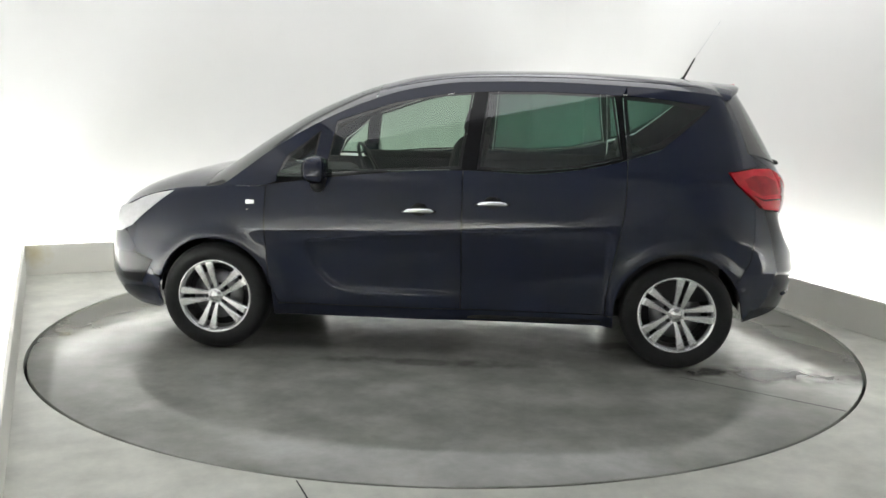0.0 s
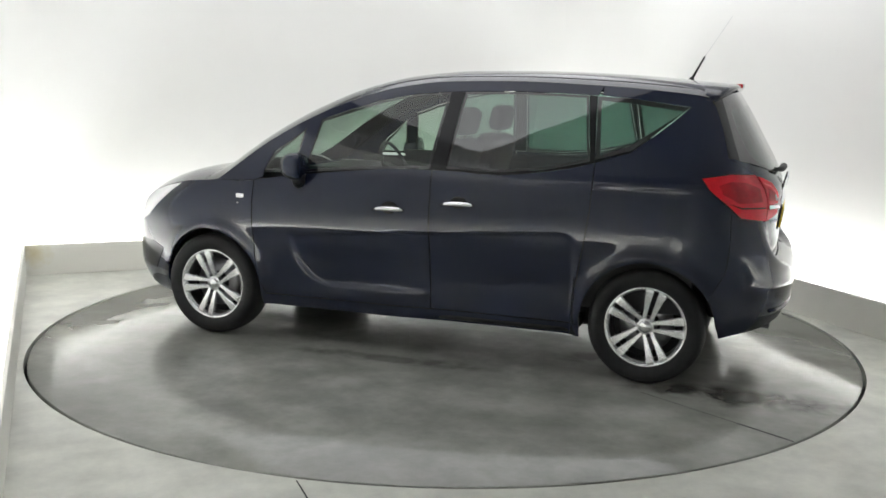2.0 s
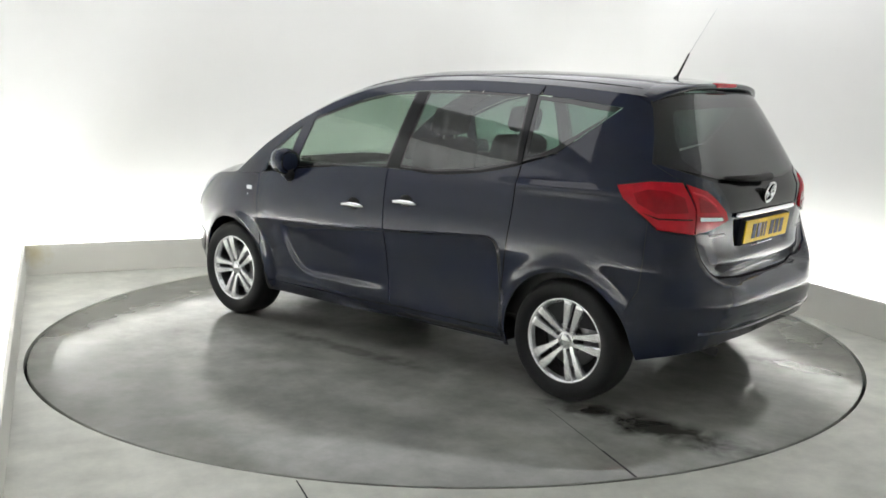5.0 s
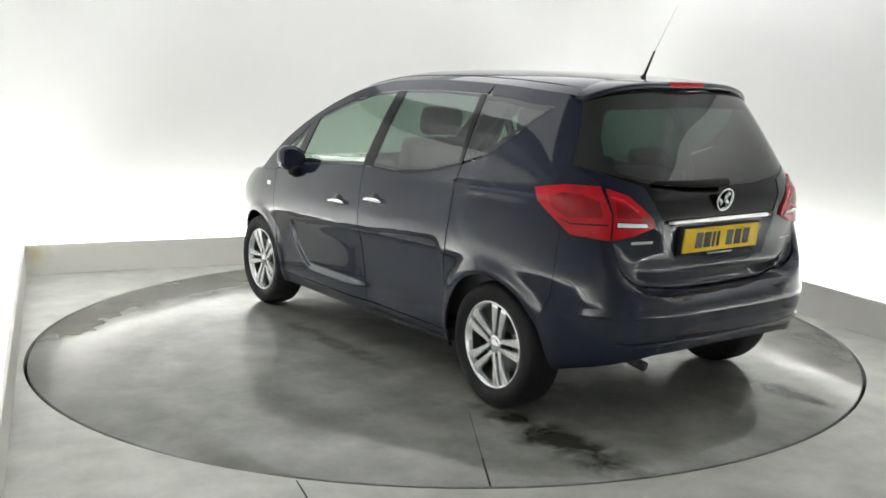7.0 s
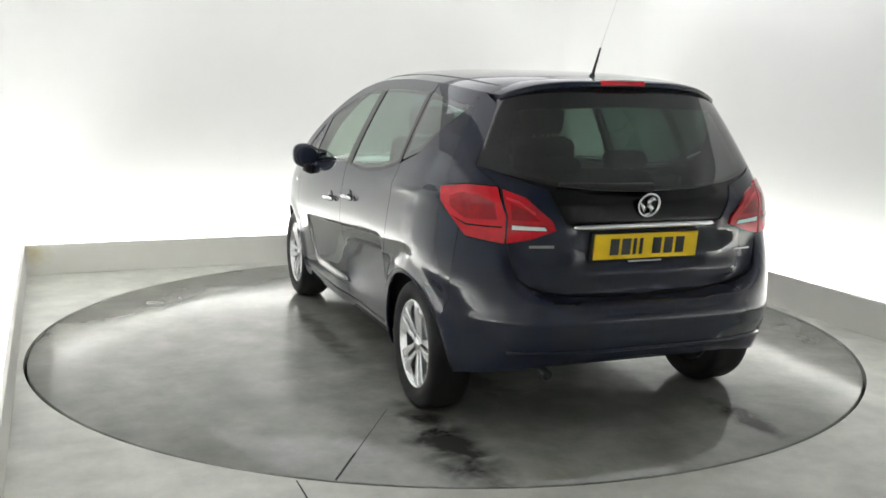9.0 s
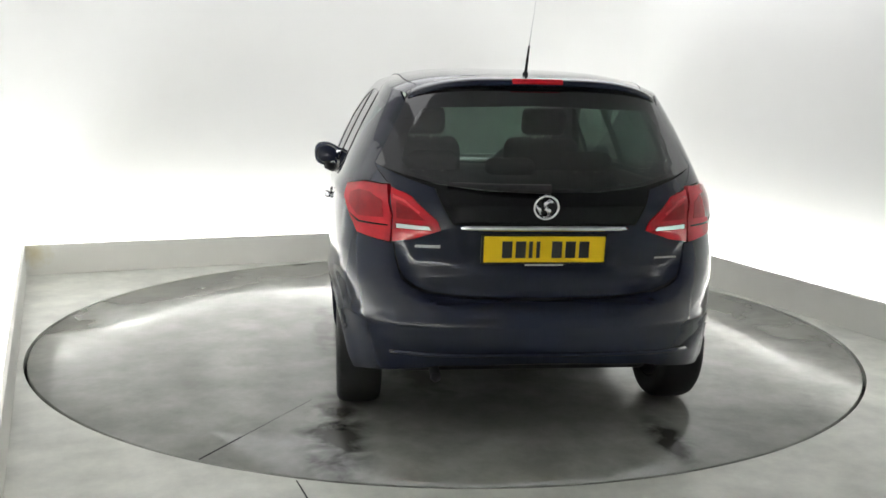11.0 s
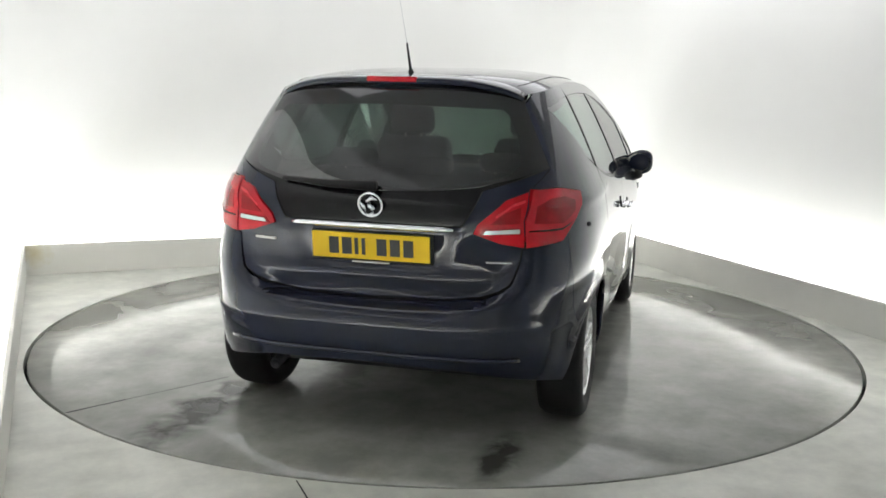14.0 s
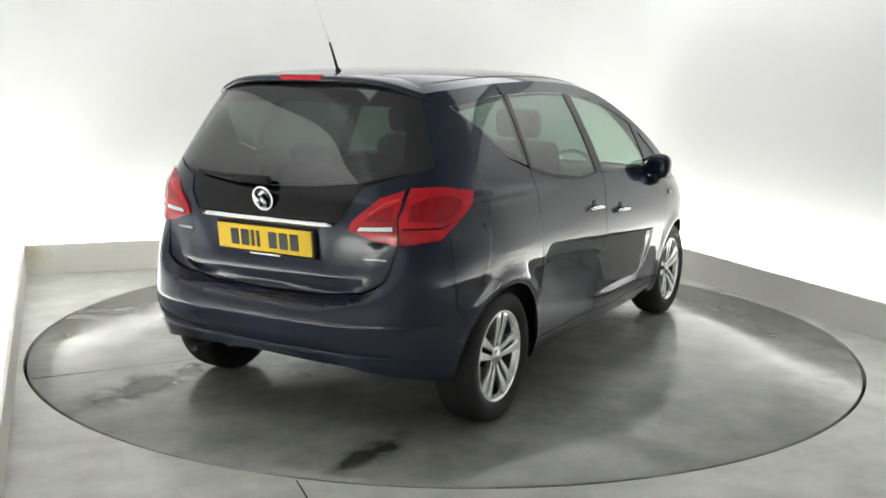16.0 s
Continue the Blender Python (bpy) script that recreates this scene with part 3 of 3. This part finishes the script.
# rear lamps
for k in (False, True):
    lamp = part("rear_lamp", region(P(("y", 0.668, 1.126), (-1.70, 1.13), (-1.565, 1.108), (-1.605, 1.05), (-1.725, 0.95), (-1.76, 0.912), ("y", 0.658, 0.888), ("y", 0.652, 1.0)), out=0.012, mirror=k, depth=0.03), RED, car, "red rear lamp cluster")
    part("tailgate_lamp", region(P(("y", 0.652, 1.118), ("y", 0.57, 1.085), ("y", 0.465, 0.985), ("y", 0.448, 0.945), ("y", 0.56, 0.905), ("y", 0.650, 0.889), ("y", 0.645, 1.0)), out=0.012, mirror=k, depth=0.03), RED, lamp, "red lamp on the tailgate")
    part("lens_surround", region(P(("y", 0.640, 0.974), ("y", 0.492, 0.967), ("y", 0.474, 0.940), ("y", 0.640, 0.944)), out=0.0142, mirror=k, depth=0.005), RED_DARK, lamp, "dark frame of the reversing strip")
    part("reversing_lens", region(P(("y", 0.632, 0.968), ("y", 0.500, 0.960), ("y", 0.490, 0.945), ("y", 0.632, 0.950)), out=0.016, mirror=k, depth=0.006), CLEAR, lamp, "clear reversing strip")
    part("lamp_bowl", region(P((-1.645, 1.075), (-1.70, 1.095), (-1.77, 1.09), ("y", 0.690, 1.06), ("y", 0.685, 0.99), (-1.75, 0.985), (-1.67, 1.03)), out=0.0135, mirror=k, depth=0.004), RED_DARK, lamp, "darker red bowl in the lamp")
    part("lamp_rib", region(P(("y", 0.645, 1.088), ("y", 0.60, 1.072), ("y", 0.535, 1.020), ("y", 0.540, 1.012), ("y", 0.60, 1.060), ("y", 0.645, 1.076)), out=0.0150, mirror=k, depth=0.003), RED_PALE, lamp, "pale red rib in the lamp")
    part("lamp_bar", region(P((-1.69, 0.990), (-1.76, 0.965), ("y", 0.668, 0.961), ("y", 0.668, 0.955), (-1.76, 0.958)), out=0.0145, mirror=k, depth=0.005), BLACK, lamp, "dark line across the lamp")
    part("lamp_bowl", region(P(("y", 0.632, 1.06), ("y", 0.575, 1.035), ("y", 0.515, 0.985), ("y", 0.632, 0.99)), out=0.0135, mirror=k, depth=0.004), RED_DARK, lamp, "darker red bowl in the lamp")

# side glazing
panes = {
    "quarter_light": ([(0.935, 1.035), (0.885, 1.14), (0.70, 1.285), (0.735, 1.035)], GLASS_F),
    "front_window": ([(0.672, 1.04), (0.62, 1.335), (0.45, 1.395), (0.28, 1.45), (0.05, 1.495), (-0.15, 1.512), (-0.100, 1.095), (0.30, 1.075)], GLASS_F),
    "rear_side_window": ([(-0.235, 1.516), (-0.55, 1.522), (-0.935, 1.511), (-0.985, 1.172), (-0.75, 1.118), (-0.45, 1.090), (-0.195, 1.098)], GLASS_R),
    "rear_quarter_window": ([(-0.985, 1.509), (-1.20, 1.4965), (-1.466, 1.4615), (-1.20, 1.232), (-1.015, 1.18)], GLASS_R),
}
for nm, (pl, mt) in panes.items():
    cx, cz = sum(p[0] for p in pl) / len(pl), sum(p[1] for p in pl) / len(pl)
    rim = 0.022 if nm == "rear_quarter_window" else 0.012
    small = [(x - math.copysign(min(rim, abs(x - cx)), x - cx), z - math.copysign(min(rim, abs(z - cz)), z - cz)) for x, z in pl]
    for k in (False, True):
        g = part(nm, region(P(*small), out=-0.004, depth=0.003, mirror=k), mt, car)
        part("window_border", region(P(*pl), out=-0.003, depth=0.004, mirror=k, hole=P(*small)), FRIT, g, "black border of the window")
frames = (
    ("windscreen_pillar", [*rail(0.60, 1.26, 8), (1.10, 0.968), (1.0, 0.978), (0.94, 1.0), (0.938, 1.035), (0.888, 1.143), (0.70, 1.288), (0.735, 1.033), (0.74, 1.018), (0.665, 1.028), (0.668, 1.04), (0.617, 1.338)], PAINT),
    ("roof_rail_trim", [*rail(-1.01, 0.60, 14), (0.617, 1.338), (0.45, 1.398), (0.28, 1.453), (0.05, 1.498), (-0.15, 1.515), (-0.235, 1.519), (-0.55, 1.525), (-0.935, 1.514), (-0.985, 1.512)], PAINT),
    ("centre_pillar", [(-0.153, 1.513), (-0.232, 1.517), (-0.192, 1.098), (-0.190, 1.088), (-0.105, 1.088), (-0.103, 1.095)], BLACK),
    ("rear_door_pillar", [(-0.938, 1.513), (-0.982, 1.509), (-1.012, 1.178), (-1.012, 1.168), (-0.98, 1.155), (-0.988, 1.172)], BLACK),
    ("belt_seal", [*beltline(0.74, -0.105, 8, -0.001), (-0.100, 1.093), (0.30, 1.073), (0.665, 1.036)], BLACK),
    ("belt_seal", [*beltline(-0.190, -0.98, 8, -0.001), (-0.985, 1.170), (-0.75, 1.116), (-0.45, 1.088), (-0.195, 1.097)], BLACK),
)
for nm, pl, mt in frames:
    sided(nm, P(*pl), mt)


def top(x, v, out=0.0):
    """Roof, windscreen and bonnet: v runs from -1 on the right rail to 1 on the left."""
    zr, zt = railz(x), topz(x)
    y = skin(sx(x, zr), zr).y
    return Vector((x, v * y * 1.0, zr + (zt - zr) * (1 - abs(v) ** 4.2) + out))


def top_region(x0, x1, nx=24, out=0.0, v0=-1.0, v1=1.0, nv=28):
    bm = bmesh.new()
    rows = [[bm.verts.new(top(x0 + (x1 - x0) * i / nx, v0 + (v1 - v0) * j / nv, out)) for j in range(nv + 1)] for i in range(nx + 1)]
    for a, b in zip(rows, rows[1:]):
        for j in range(nv):
            bm.faces.new((a[j], a[j + 1], b[j + 1], b[j]))
    bmesh.ops.recalc_face_normals(bm, faces=list(bm.faces))
    if sum(f.normal.z for f in bm.faces) < 0:
        bmesh.ops.reverse_faces(bm, faces=list(bm.faces))
    return bm


part("roof", top_region(0.40, -1.60, nx=40), PAINT, car, "navy roof panel")
screen = part("windscreen", top_region(1.36, 0.405, nx=24, v0=-0.74, v1=0.74), GLASS_F, car, "green-tinted windscreen")
for a, b in ((-1.0, -0.743), (0.743, 1.0)):
    part("windscreen_border", top_region(1.36, 0.405, nx=24, v0=a, v1=b, nv=8), FRIT, screen, "black border of the windscreen")
part("bonnet", top_region(2.04, 1.365, nx=20), PAINT, car, "navy bonnet")

for sg in (1, -1):
    bm = bmesh.new()
    tube(bm, [top(0.36 - 1.86 * k / 20, sg * 0.88, -0.001) for k in range(21)], [0.002] + [0.0035] * 19 + [0.002], 6)
    part("roof_moulding", bm, TRIM, car, "black moulding along the roof")
# spoiler over the rear window
def spoiler():
    bm = bmesh.new()
    rows = []
    for i in range(33):
        v = -1 + 2 * i / 32
        y = 0.572 * v
        drop = 0.070 * abs(v) ** 4
        back = -1.690 + 0.10 * abs(v) ** 4
        prof = [(-1.40, 1.606), (-1.52, 1.600), (back + 0.025, 1.588), (back, 1.578), (back + 0.001, 1.564), (back + 0.030, 1.552), (-1.56, 1.528)]
        rows.append([bm.verts.new((x, y, z - drop)) for x, z in prof])
    for a, b in zip(rows, rows[1:]):
        for j in range(len(a) - 1):
            bm.faces.new((a[j], b[j], b[j + 1], a[j + 1]))
    bm.faces.new(rows[0])
    bm.faces.new(rows[-1][::-1])
    bmesh.ops.recalc_face_normals(bm, faces=list(bm.faces))
    return bm


sp = part("roof_spoiler", spoiler(), PAINT, car, "navy spoiler over the rear window")
part("brake_light", box(bmesh.new(), -1.697, -1.64, -0.115, 0.115, 1.565, 1.589, bevel=0.005), RED, sp, "red high brake light")

# underbody and wheel wells
bm = bmesh.new()
box(bm, -1.62, 1.75, -0.60, 0.60, 0.22, 0.34, bevel=0.03)
box(bm, -0.95, 0.95, -0.84, 0.84, 0.23, 0.30, bevel=0.02)
box(bm, -1.92, -1.60, -0.60, 0.60, 0.33, 0.42, bevel=0.03)
part("underbody", bm, TRIM, car, "black underbody")
for hx in (HUBF, HUBR):
    for sg in (1, -1):
        bm = bmesh.new()
        lathe(bm, [(AR + 0.002, 0.0), (AR + 0.004, 0.02), (AR + 0.004, 0.26), (0.02, 0.27)], "y", 40,
              Matrix.Translation((hx, sg * 0.785, AXLE)) @ Matrix.Diagonal((1, -sg, 1, 1)), radians(0), radians(178))
        part("wheel_liner", bm, TRIM, car, "black wheel-arch liner")


# ---------------------------------------------------------------- wheels
def wheel(hx, sg, turn):
    w = part("wheel", lathe(bmesh.new(), [(0.204, -0.20), (0.193, -0.13), (0.193, -0.06), (0.202, -0.025), (0.213, -0.018), (0.216, -0.024)], "y", 56), BARREL, car, "five twin-spoke alloy wheel")
    w.location = (hx, sg * (HUBY + 0.025), AXLE)
    w.rotation_euler = (0, radians(turn), 0 if sg > 0 else math.pi)
    t = [(0.213, -0.022), (0.226, -0.010), (0.256, 0.0), (0.285, -0.004), (0.300, -0.016), (0.308, -0.034), (0.312, -0.06), (0.3135, -0.11), (0.312, -0.16), (0.307, -0.186), (0.29, -0.208), (0.26, -0.214), (0.210, -0.20)]
    part("tyre", lathe(bmesh.new(), t, "y", 72), RUBBER, w, "black rubber tyre")
    part("rim", lathe(bmesh.new(), [(0.193, -0.045), (0.200, -0.028), (0.208, -0.014), (0.216, -0.014), (0.218, -0.022)], "y", 72), ALLOY, w, "silver alloy rim")
    part("brake_disc", lathe(bmesh.new(), [(0.07, -0.095), (0.145, -0.095), (0.145, -0.115), (0.07, -0.115)], "y", 40), STEEL, w, "steel brake disc")
    part("backing", lathe(bmesh.new(), [(0.001, -0.13), (0.19, -0.13)], "y", 32), TRIM, w)
    for k in range(5):
        for side in (-1, 1):
            bm = bmesh.new()
            m = Matrix.Rotation(radians(72 * k), 4, "Y")
            prof = [(0.035, 0.0195, 0.0105, -0.036), (0.07, 0.022, 0.012, -0.030), (0.115, 0.0270, 0.0160, -0.023), (0.16, 0.032, 0.0205, -0.018), (0.188, 0.0350, 0.0230, -0.016), (0.204, 0.0370, 0.0250, -0.019)]
            rows = []
            for r, off, hw, h in prof:
                y = side * off
                rows.append([bm.verts.new(m @ Vector(p)) for p in ((y - hw, h - 0.03, r), (y - hw, h - 0.006, r), (y - hw * 0.75, h, r), (y + hw * 0.75, h, r), (y + hw, h - 0.006, r), (y + hw, h - 0.03, r))])
            for a, b in zip(rows, rows[1:]):
                for j in range(5):
                    bm.faces.new((a[j], a[j + 1], b[j + 1], b[j]))
            bmesh.ops.recalc_face_normals(bm, faces=list(bm.faces))
            part("spoke", bm, ALLOY, w, smooth=False)
    part("hub", lathe(bmesh.new(), [(0.050, -0.06), (0.047, -0.036), (0.034, -0.034)], "y", 32), ALLOY, w)
    part("centre_cap", lathe(bmesh.new(), [(0.034, -0.034), (0.032, -0.026), (0.001, -0.023)], "y", 24), SILVER, w, "silver centre cap")
    for k in range(5):
        a = radians(72 * k)
        bm = bmesh.new()
        bmesh.ops.create_cone(bm, cap_ends=True, segments=6, radius1=0.010, radius2=0.009, depth=0.02, matrix=Matrix.Translation((0.052 * math.sin(a), -0.045, 0.052 * math.cos(a))) @ Matrix.Rotation(radians(-90), 4, "X"))
        part("wheel_nut", bm, BARREL, w, smooth=False)
    return w


for hx, sg, turn in ((HUBF, 1, 20), (HUBR, 1, -14.5), (HUBF, -1, 8), (HUBR, -1, -5)):
    wheel(hx, sg, turn)


# ---------------------------------------------------------------- fittings
def mirror_shell(sg):
    bm = bmesh.new()
    bmesh.ops.create_uvsphere(bm, u_segments=24, v_segments=16, radius=1)
    for v in bm.verts:
        x, y, z = (math.copysign(abs(c) ** 0.72, c) for c in v.co)
        x = x * (0.100 if x > 0 else 0.035)
        k = 1 - 0.25 * max(0, -y)
        v.co = Vector((x, y * 0.088, z * 0.080 * k))
    for v in bm.verts:
        v.co = Vector((0.680 + v.co.x, sg * (0.942 + v.co.y), 1.072 + v.co.z + 0.06 * v.co.y))
    if sg < 0:
        bmesh.ops.reverse_faces(bm, faces=list(bm.faces))
    return bm


for sg in (1, -1):
    e = part("door_mirror", mirror_shell(sg), PAINT, car, "navy door mirror")
    bm = bmesh.new()
    lathe(bm, [(0.001, 0), (0.9, 0.0), (1, 0.002)], "y", 24, Matrix.Translation((0.651, sg * 0.942, 1.072)) @ Matrix.Rotation(radians(90), 4, "Z") @ Matrix.Diagonal((0.076, 1, 0.064, 1)))
    part("mirror_glass", bm, MIRROR, e, "mirror glass")
    bm = bmesh.new()
    tube(bm, [(0.70, sg * 0.895, 0.985), (0.69, sg * 0.935, 1.0), (0.665, sg * 0.945, 1.035)], [0.045, 0.040, 0.032], 10)
    part("mirror_foot", bm, TRIM, e)
    for x, z in ((0.123, 0.862), (-0.285, 0.912)):
        y = skin(sx(x, z), z).y
        # a flat black ellipsoid on the door stands in for the hollow's shade
        bm = bmesh.new()
        bmesh.ops.create_uvsphere(bm, u_segments=20, v_segments=10, radius=1)
        for v in bm.verts:
            v.co = Vector((x + v.co.x * 0.052, sg * (y - 0.001 + v.co.y * 0.006), z + v.co.z * 0.040))
        h = part("handle_shade", bm, BLACK, car, "black disc for the shade in the hollow behind the door handle")
        bm = bmesh.new()
        tube(bm, [(x - 0.092, sg * (y + 0.012), z - 0.006), (x - 0.06, sg * (y + 0.028), z), (x, sg * (y + 0.033), z + 0.002), (x + 0.06, sg * (y + 0.028), z - 0.002), (x + 0.095, sg * (y + 0.012), z - 0.010)], [0.009, 0.013, 0.0135, 0.013, 0.009], 10)
        part("door_handle", bm, CHROME, h, "chrome door handle")
    # two small badges on the wing
    y = skin(sx(1.09, 0.875), 0.875).y
    b = part("wing_badge", box(bmesh.new(), 1.065, 1.115, sg * (y - 0.004), sg * (y + 0.005), 0.865, 0.892, bevel=0.003), SILVER, car, "small silver wing badge", False)
    part("badge_bar", box(bmesh.new(), 1.068, 1.110, sg * (y - 0.004), sg * (y + 0.004), 0.826, 0.838), SILVER, b, smooth=False)
# roof aerial
bm = bmesh.new()
tube(bm, [(-1.385, 0, 1.57), (-1.395, 0, 1.60), (-1.405, 0, 1.622)], [0.030, 0.020, 0.010], 14)
a = part("aerial", bm, TRIM, car, "black roof aerial foot")
bm = bmesh.new()
tube(bm, [(-1.403, 0, 1.615), (-1.468, 0, 1.742)], [0.0075, 0.0045], 8)
part("aerial_spring", bm, TRIM, a)
bm = bmesh.new()
tube(bm, [(-1.467, 0, 1.740), (-1.53, 0, 1.842), (-1.61, 0, 1.972)], [0.0014, 0.0011, 0.0009], 6)
part("aerial_whip", bm, CLEAR, a, "thin pale aerial rod")

# tail fittings
bm = bmesh.new()
tube(bm, [skin(sy(-0.365 + 0.73 * k / 20, 0.955), 0.955, 0.014) for k in range(21)], [0.008] + [0.0135] * 19 + [0.008], 8)
part("tailgate_trim", bm, CHROME, car, "chrome strip across the tailgate")
PLATE_M = pose(-1.956, 0, 0.865, 0, -7, 0)
pl = part("number_plate", box(bmesh.new(), -0.006, 0.004, -0.266, 0.266, -0.058, 0.058, PLATE_M, 0.003), YELLOW, car, "yellow rear number plate", False)
part("plate_holder", box(bmesh.new(), 0.004, 0.03, -0.275, 0.275, -0.07, 0.062, PLATE_M, 0.004), TRIM, pl)
for y in (0.165, 0.106, 0.062, 0.030, -0.052, -0.112, -0.172):
    w = 0.008 if y in (0.062, 0.030) else 0.022
    part("plate_bar", box(bmesh.new(), -0.0085, -0.006, y - w, y + w, -0.037, 0.037, PLATE_M), INK, pl, smooth=False)
part("dealer_bar", box(bmesh.new(), -0.0085, 0.0, -0.085, 0.085, -0.072, -0.066, PLATE_M), CLEAR, pl, smooth=False)
EM = pose(-rearx(1.045) - 0.012, 0, 1.047, 0, -14, 0)
bm = bmesh.new()
lathe(bm, [(0.046, 0), (0.050, -0.007), (0.056, -0.007), (0.058, 0.0), (0.052, 0.006), (0.046, 0)], "y", 40, EM @ Matrix.Rotation(radians(-90), 4, "Z"))
em = part("tail_emblem", bm, CHROME, car, "round chrome emblem")
bm = bmesh.new()
lathe(bm, [(0.001, 0.004), (0.05, 0.004)], "y", 32, EM @ Matrix.Rotation(radians(-90), 4, "Z"))
part("emblem_disc", bm, BLACK, em)
bm = bmesh.new()
tube(bm, [EM @ Vector(p) for p in ((-0.002, -0.032, 0.022), (-0.004, -0.010, 0.032), (-0.005, 0.010, 0.020), (-0.005, 0.004, 0.0), (-0.005, -0.014, -0.014), (-0.004, -0.008, -0.036), (-0.002, 0.012, -0.044))], [0.004, 0.011, 0.013, 0.012, 0.014, 0.010, 0.004], 8)
tube(bm, [EM @ Vector(p) for p in ((-0.002, 0.044, 0.012), (-0.004, 0.030, -0.006), (-0.003, 0.022, -0.030))], [0.003, 0.010, 0.004], 8)
part("emblem_shape", bm, CHROME, em)
for y, z, ang, hh, mt in ((0.505, 0.872, 14, 0.0055, STEEL), (-0.555, 0.822, -14, 0.0035, STEEL)):
    x = skin(sy(y, z), z).x
    part("tail_badge", box(bmesh.new(), -0.004, 0.004, -0.055, 0.055, -hh, hh, pose(x - 0.001, y, z, 0, 0, -ang)), mt, car, "small silver model badge bar", False)
bm = bmesh.new()
bmesh.ops.create_uvsphere(bm, u_segments=12, v_segments=8, radius=0.011, matrix=Matrix.Translation(skin(-sx(-1.527, 0.955), 0.955)))
part("flap_catch", bm, TRIM, car, "small black round catch on the rear wing")
# rear wiper
bm = bmesh.new()
tube(bm, [skin(sy(-0.02, 1.125), 1.125, 0.035), skin(sy(0.20, 1.128), 1.128, 0.03), skin(sy(0.42, 1.14), 1.14, 0.018)], [0.022, 0.017, 0.009], 8)
part("rear_wiper", bm, RUBBER, car, "black rear wiper")
# bumper lip and exhaust
bm = bmesh.new()
tube(bm, [skin(sy(-0.66 + 1.32 * k / 24, 0.415), 0.415, 0.002) for k in range(25)], [0.010] * 25, 8)
part("bumper_lip", bm, PAINT, car, "rounded lip along the rear bumper")
bm = bmesh.new()
lathe(bm, [(0.022, 0.12), (0.024, -0.04), (0.021, -0.04), (0.020, 0.10)], "y", 20, pose(-1.90, 0.46, 0.300) @ Matrix.Rotation(radians(-90), 4, "Z") @ Matrix.Rotation(radians(8), 4, "X"))
part("exhaust_tip", bm, BARREL, car, "exhaust tailpipe")


# ---------------------------------------------------------------- cabin
def taper(bm, z0, z1, k):
    """Narrows what lies between two heights towards the top."""
    for v in bm.verts:
        u = max(0.0, min(1.0, (v.co.z - z0) / (z1 - z0)))
        v.co.y *= 1 - k * u * u
    return bm


def seat(x, y, w, high, name="seat"):
    s = part(name, box(bmesh.new(), x - 0.05, x + 0.47, y - w, y + w, 0.46, 0.64, bevel=0.05), CLOTH, car, "dark cloth seat")
    m = pose(x, y, 0.58, 0, -14, 0)
    bm = taper(box(bmesh.new(), -0.10, 0.06, -w, w, 0.0, high, bevel=0.05), high * 0.5, high, 0.14)
    bmesh.ops.transform(bm, matrix=m, verts=list(bm.verts))
    part("backrest", bm, CLOTH, s)
    return s, m


def headrest(s, m, y, z0, z1, w):
    h = part("headrest", box(bmesh.new(), -0.07, 0.04, y - w, y + w, z0, z1, m, 0.045, 3), CLOTH, s)
    for dy in (-0.05, 0.05):
        part("headrest_post", tube(bmesh.new(), [m @ Vector((-0.02, y + dy, z0 - 0.07)), m @ Vector((-0.02, y + dy, z0 + 0.03))], [0.006, 0.006], 8), STEEL, h)


for y in (0.37, -0.37):
    s, m = seat(0.06, y, 0.255, 0.68)
    headrest(s, m, 0.0, 0.705, 0.87, 0.135)
s, m = seat(-0.92, 0.0, 0.64, 0.56, "rear_bench")
for y, z in ((0.40, 0.665), (-0.40, 0.665), (0.0, 0.63)):
    headrest(s, m, y, z - 0.095, z, 0.13)
part("dashboard", box(bmesh.new(), 0.75, 1.22, -0.80, 0.80, 0.60, 0.98, bevel=0.08), TRIM, car, "dark dashboard")
bm = bmesh.new()
lathe(bm, [(0.175, 0), (0.183, 0.012), (0.195, 0.012), (0.200, 0), (0.19, -0.012), (0.175, 0)], "y", 32, pose(0.62, -0.37, 0.97) @ Matrix.Rotation(radians(90), 4, "Z") @ Matrix.Rotation(radians(25), 4, "X"))
part("steering_wheel", bm, TRIM, car)
part("cabin_floor", box(bmesh.new(), -1.50, 1.20, -0.78, 0.78, 0.34, 0.40), TRIM, car)
part("parcel_shelf", box(bmesh.new(), -1.78, -1.10, -0.68, 0.68, 0.98, 1.01, bevel=0.008), TRIM, car)
for sg in (1, -1):
    part("door_lining", box(bmesh.new(), -1.55, 1.05, sg * 0.81 - 0.02, sg * 0.81 + 0.02, 0.38, 1.02, bevel=0.01), TRIM, car)
    part("door_capping", box(bmesh.new(), -1.0, 0.72, sg * 0.815 - 0.02, sg * 0.815 + 0.02, 1.0, 1.07, bevel=0.012), TRIM, car)
part("tailgate_lining", box(bmesh.new(), -1.82, -1.79, -0.62, 0.62, 0.42, 1.04, bevel=0.01), TRIM, car)


# ---------------------------------------------------------------- what moves
def motions():
    rows_t, rows_c = [], []
    for i in range(33):
        t = i * 0.5
        a = HEAD0 + HEAD1 * t + HEAD2 * t * t
        m = pose(0, 0, 0, 0, 0, a)
        rows_t.append((t, m))
        rows_c.append((t, m @ pose(-0.0319, -0.1875, 0)))
    walk(turntable, rows_t)
    walk(car, rows_c)


HEAD0, HEAD1, HEAD2 = 152.505, -6.9675, -0.01017
motions()
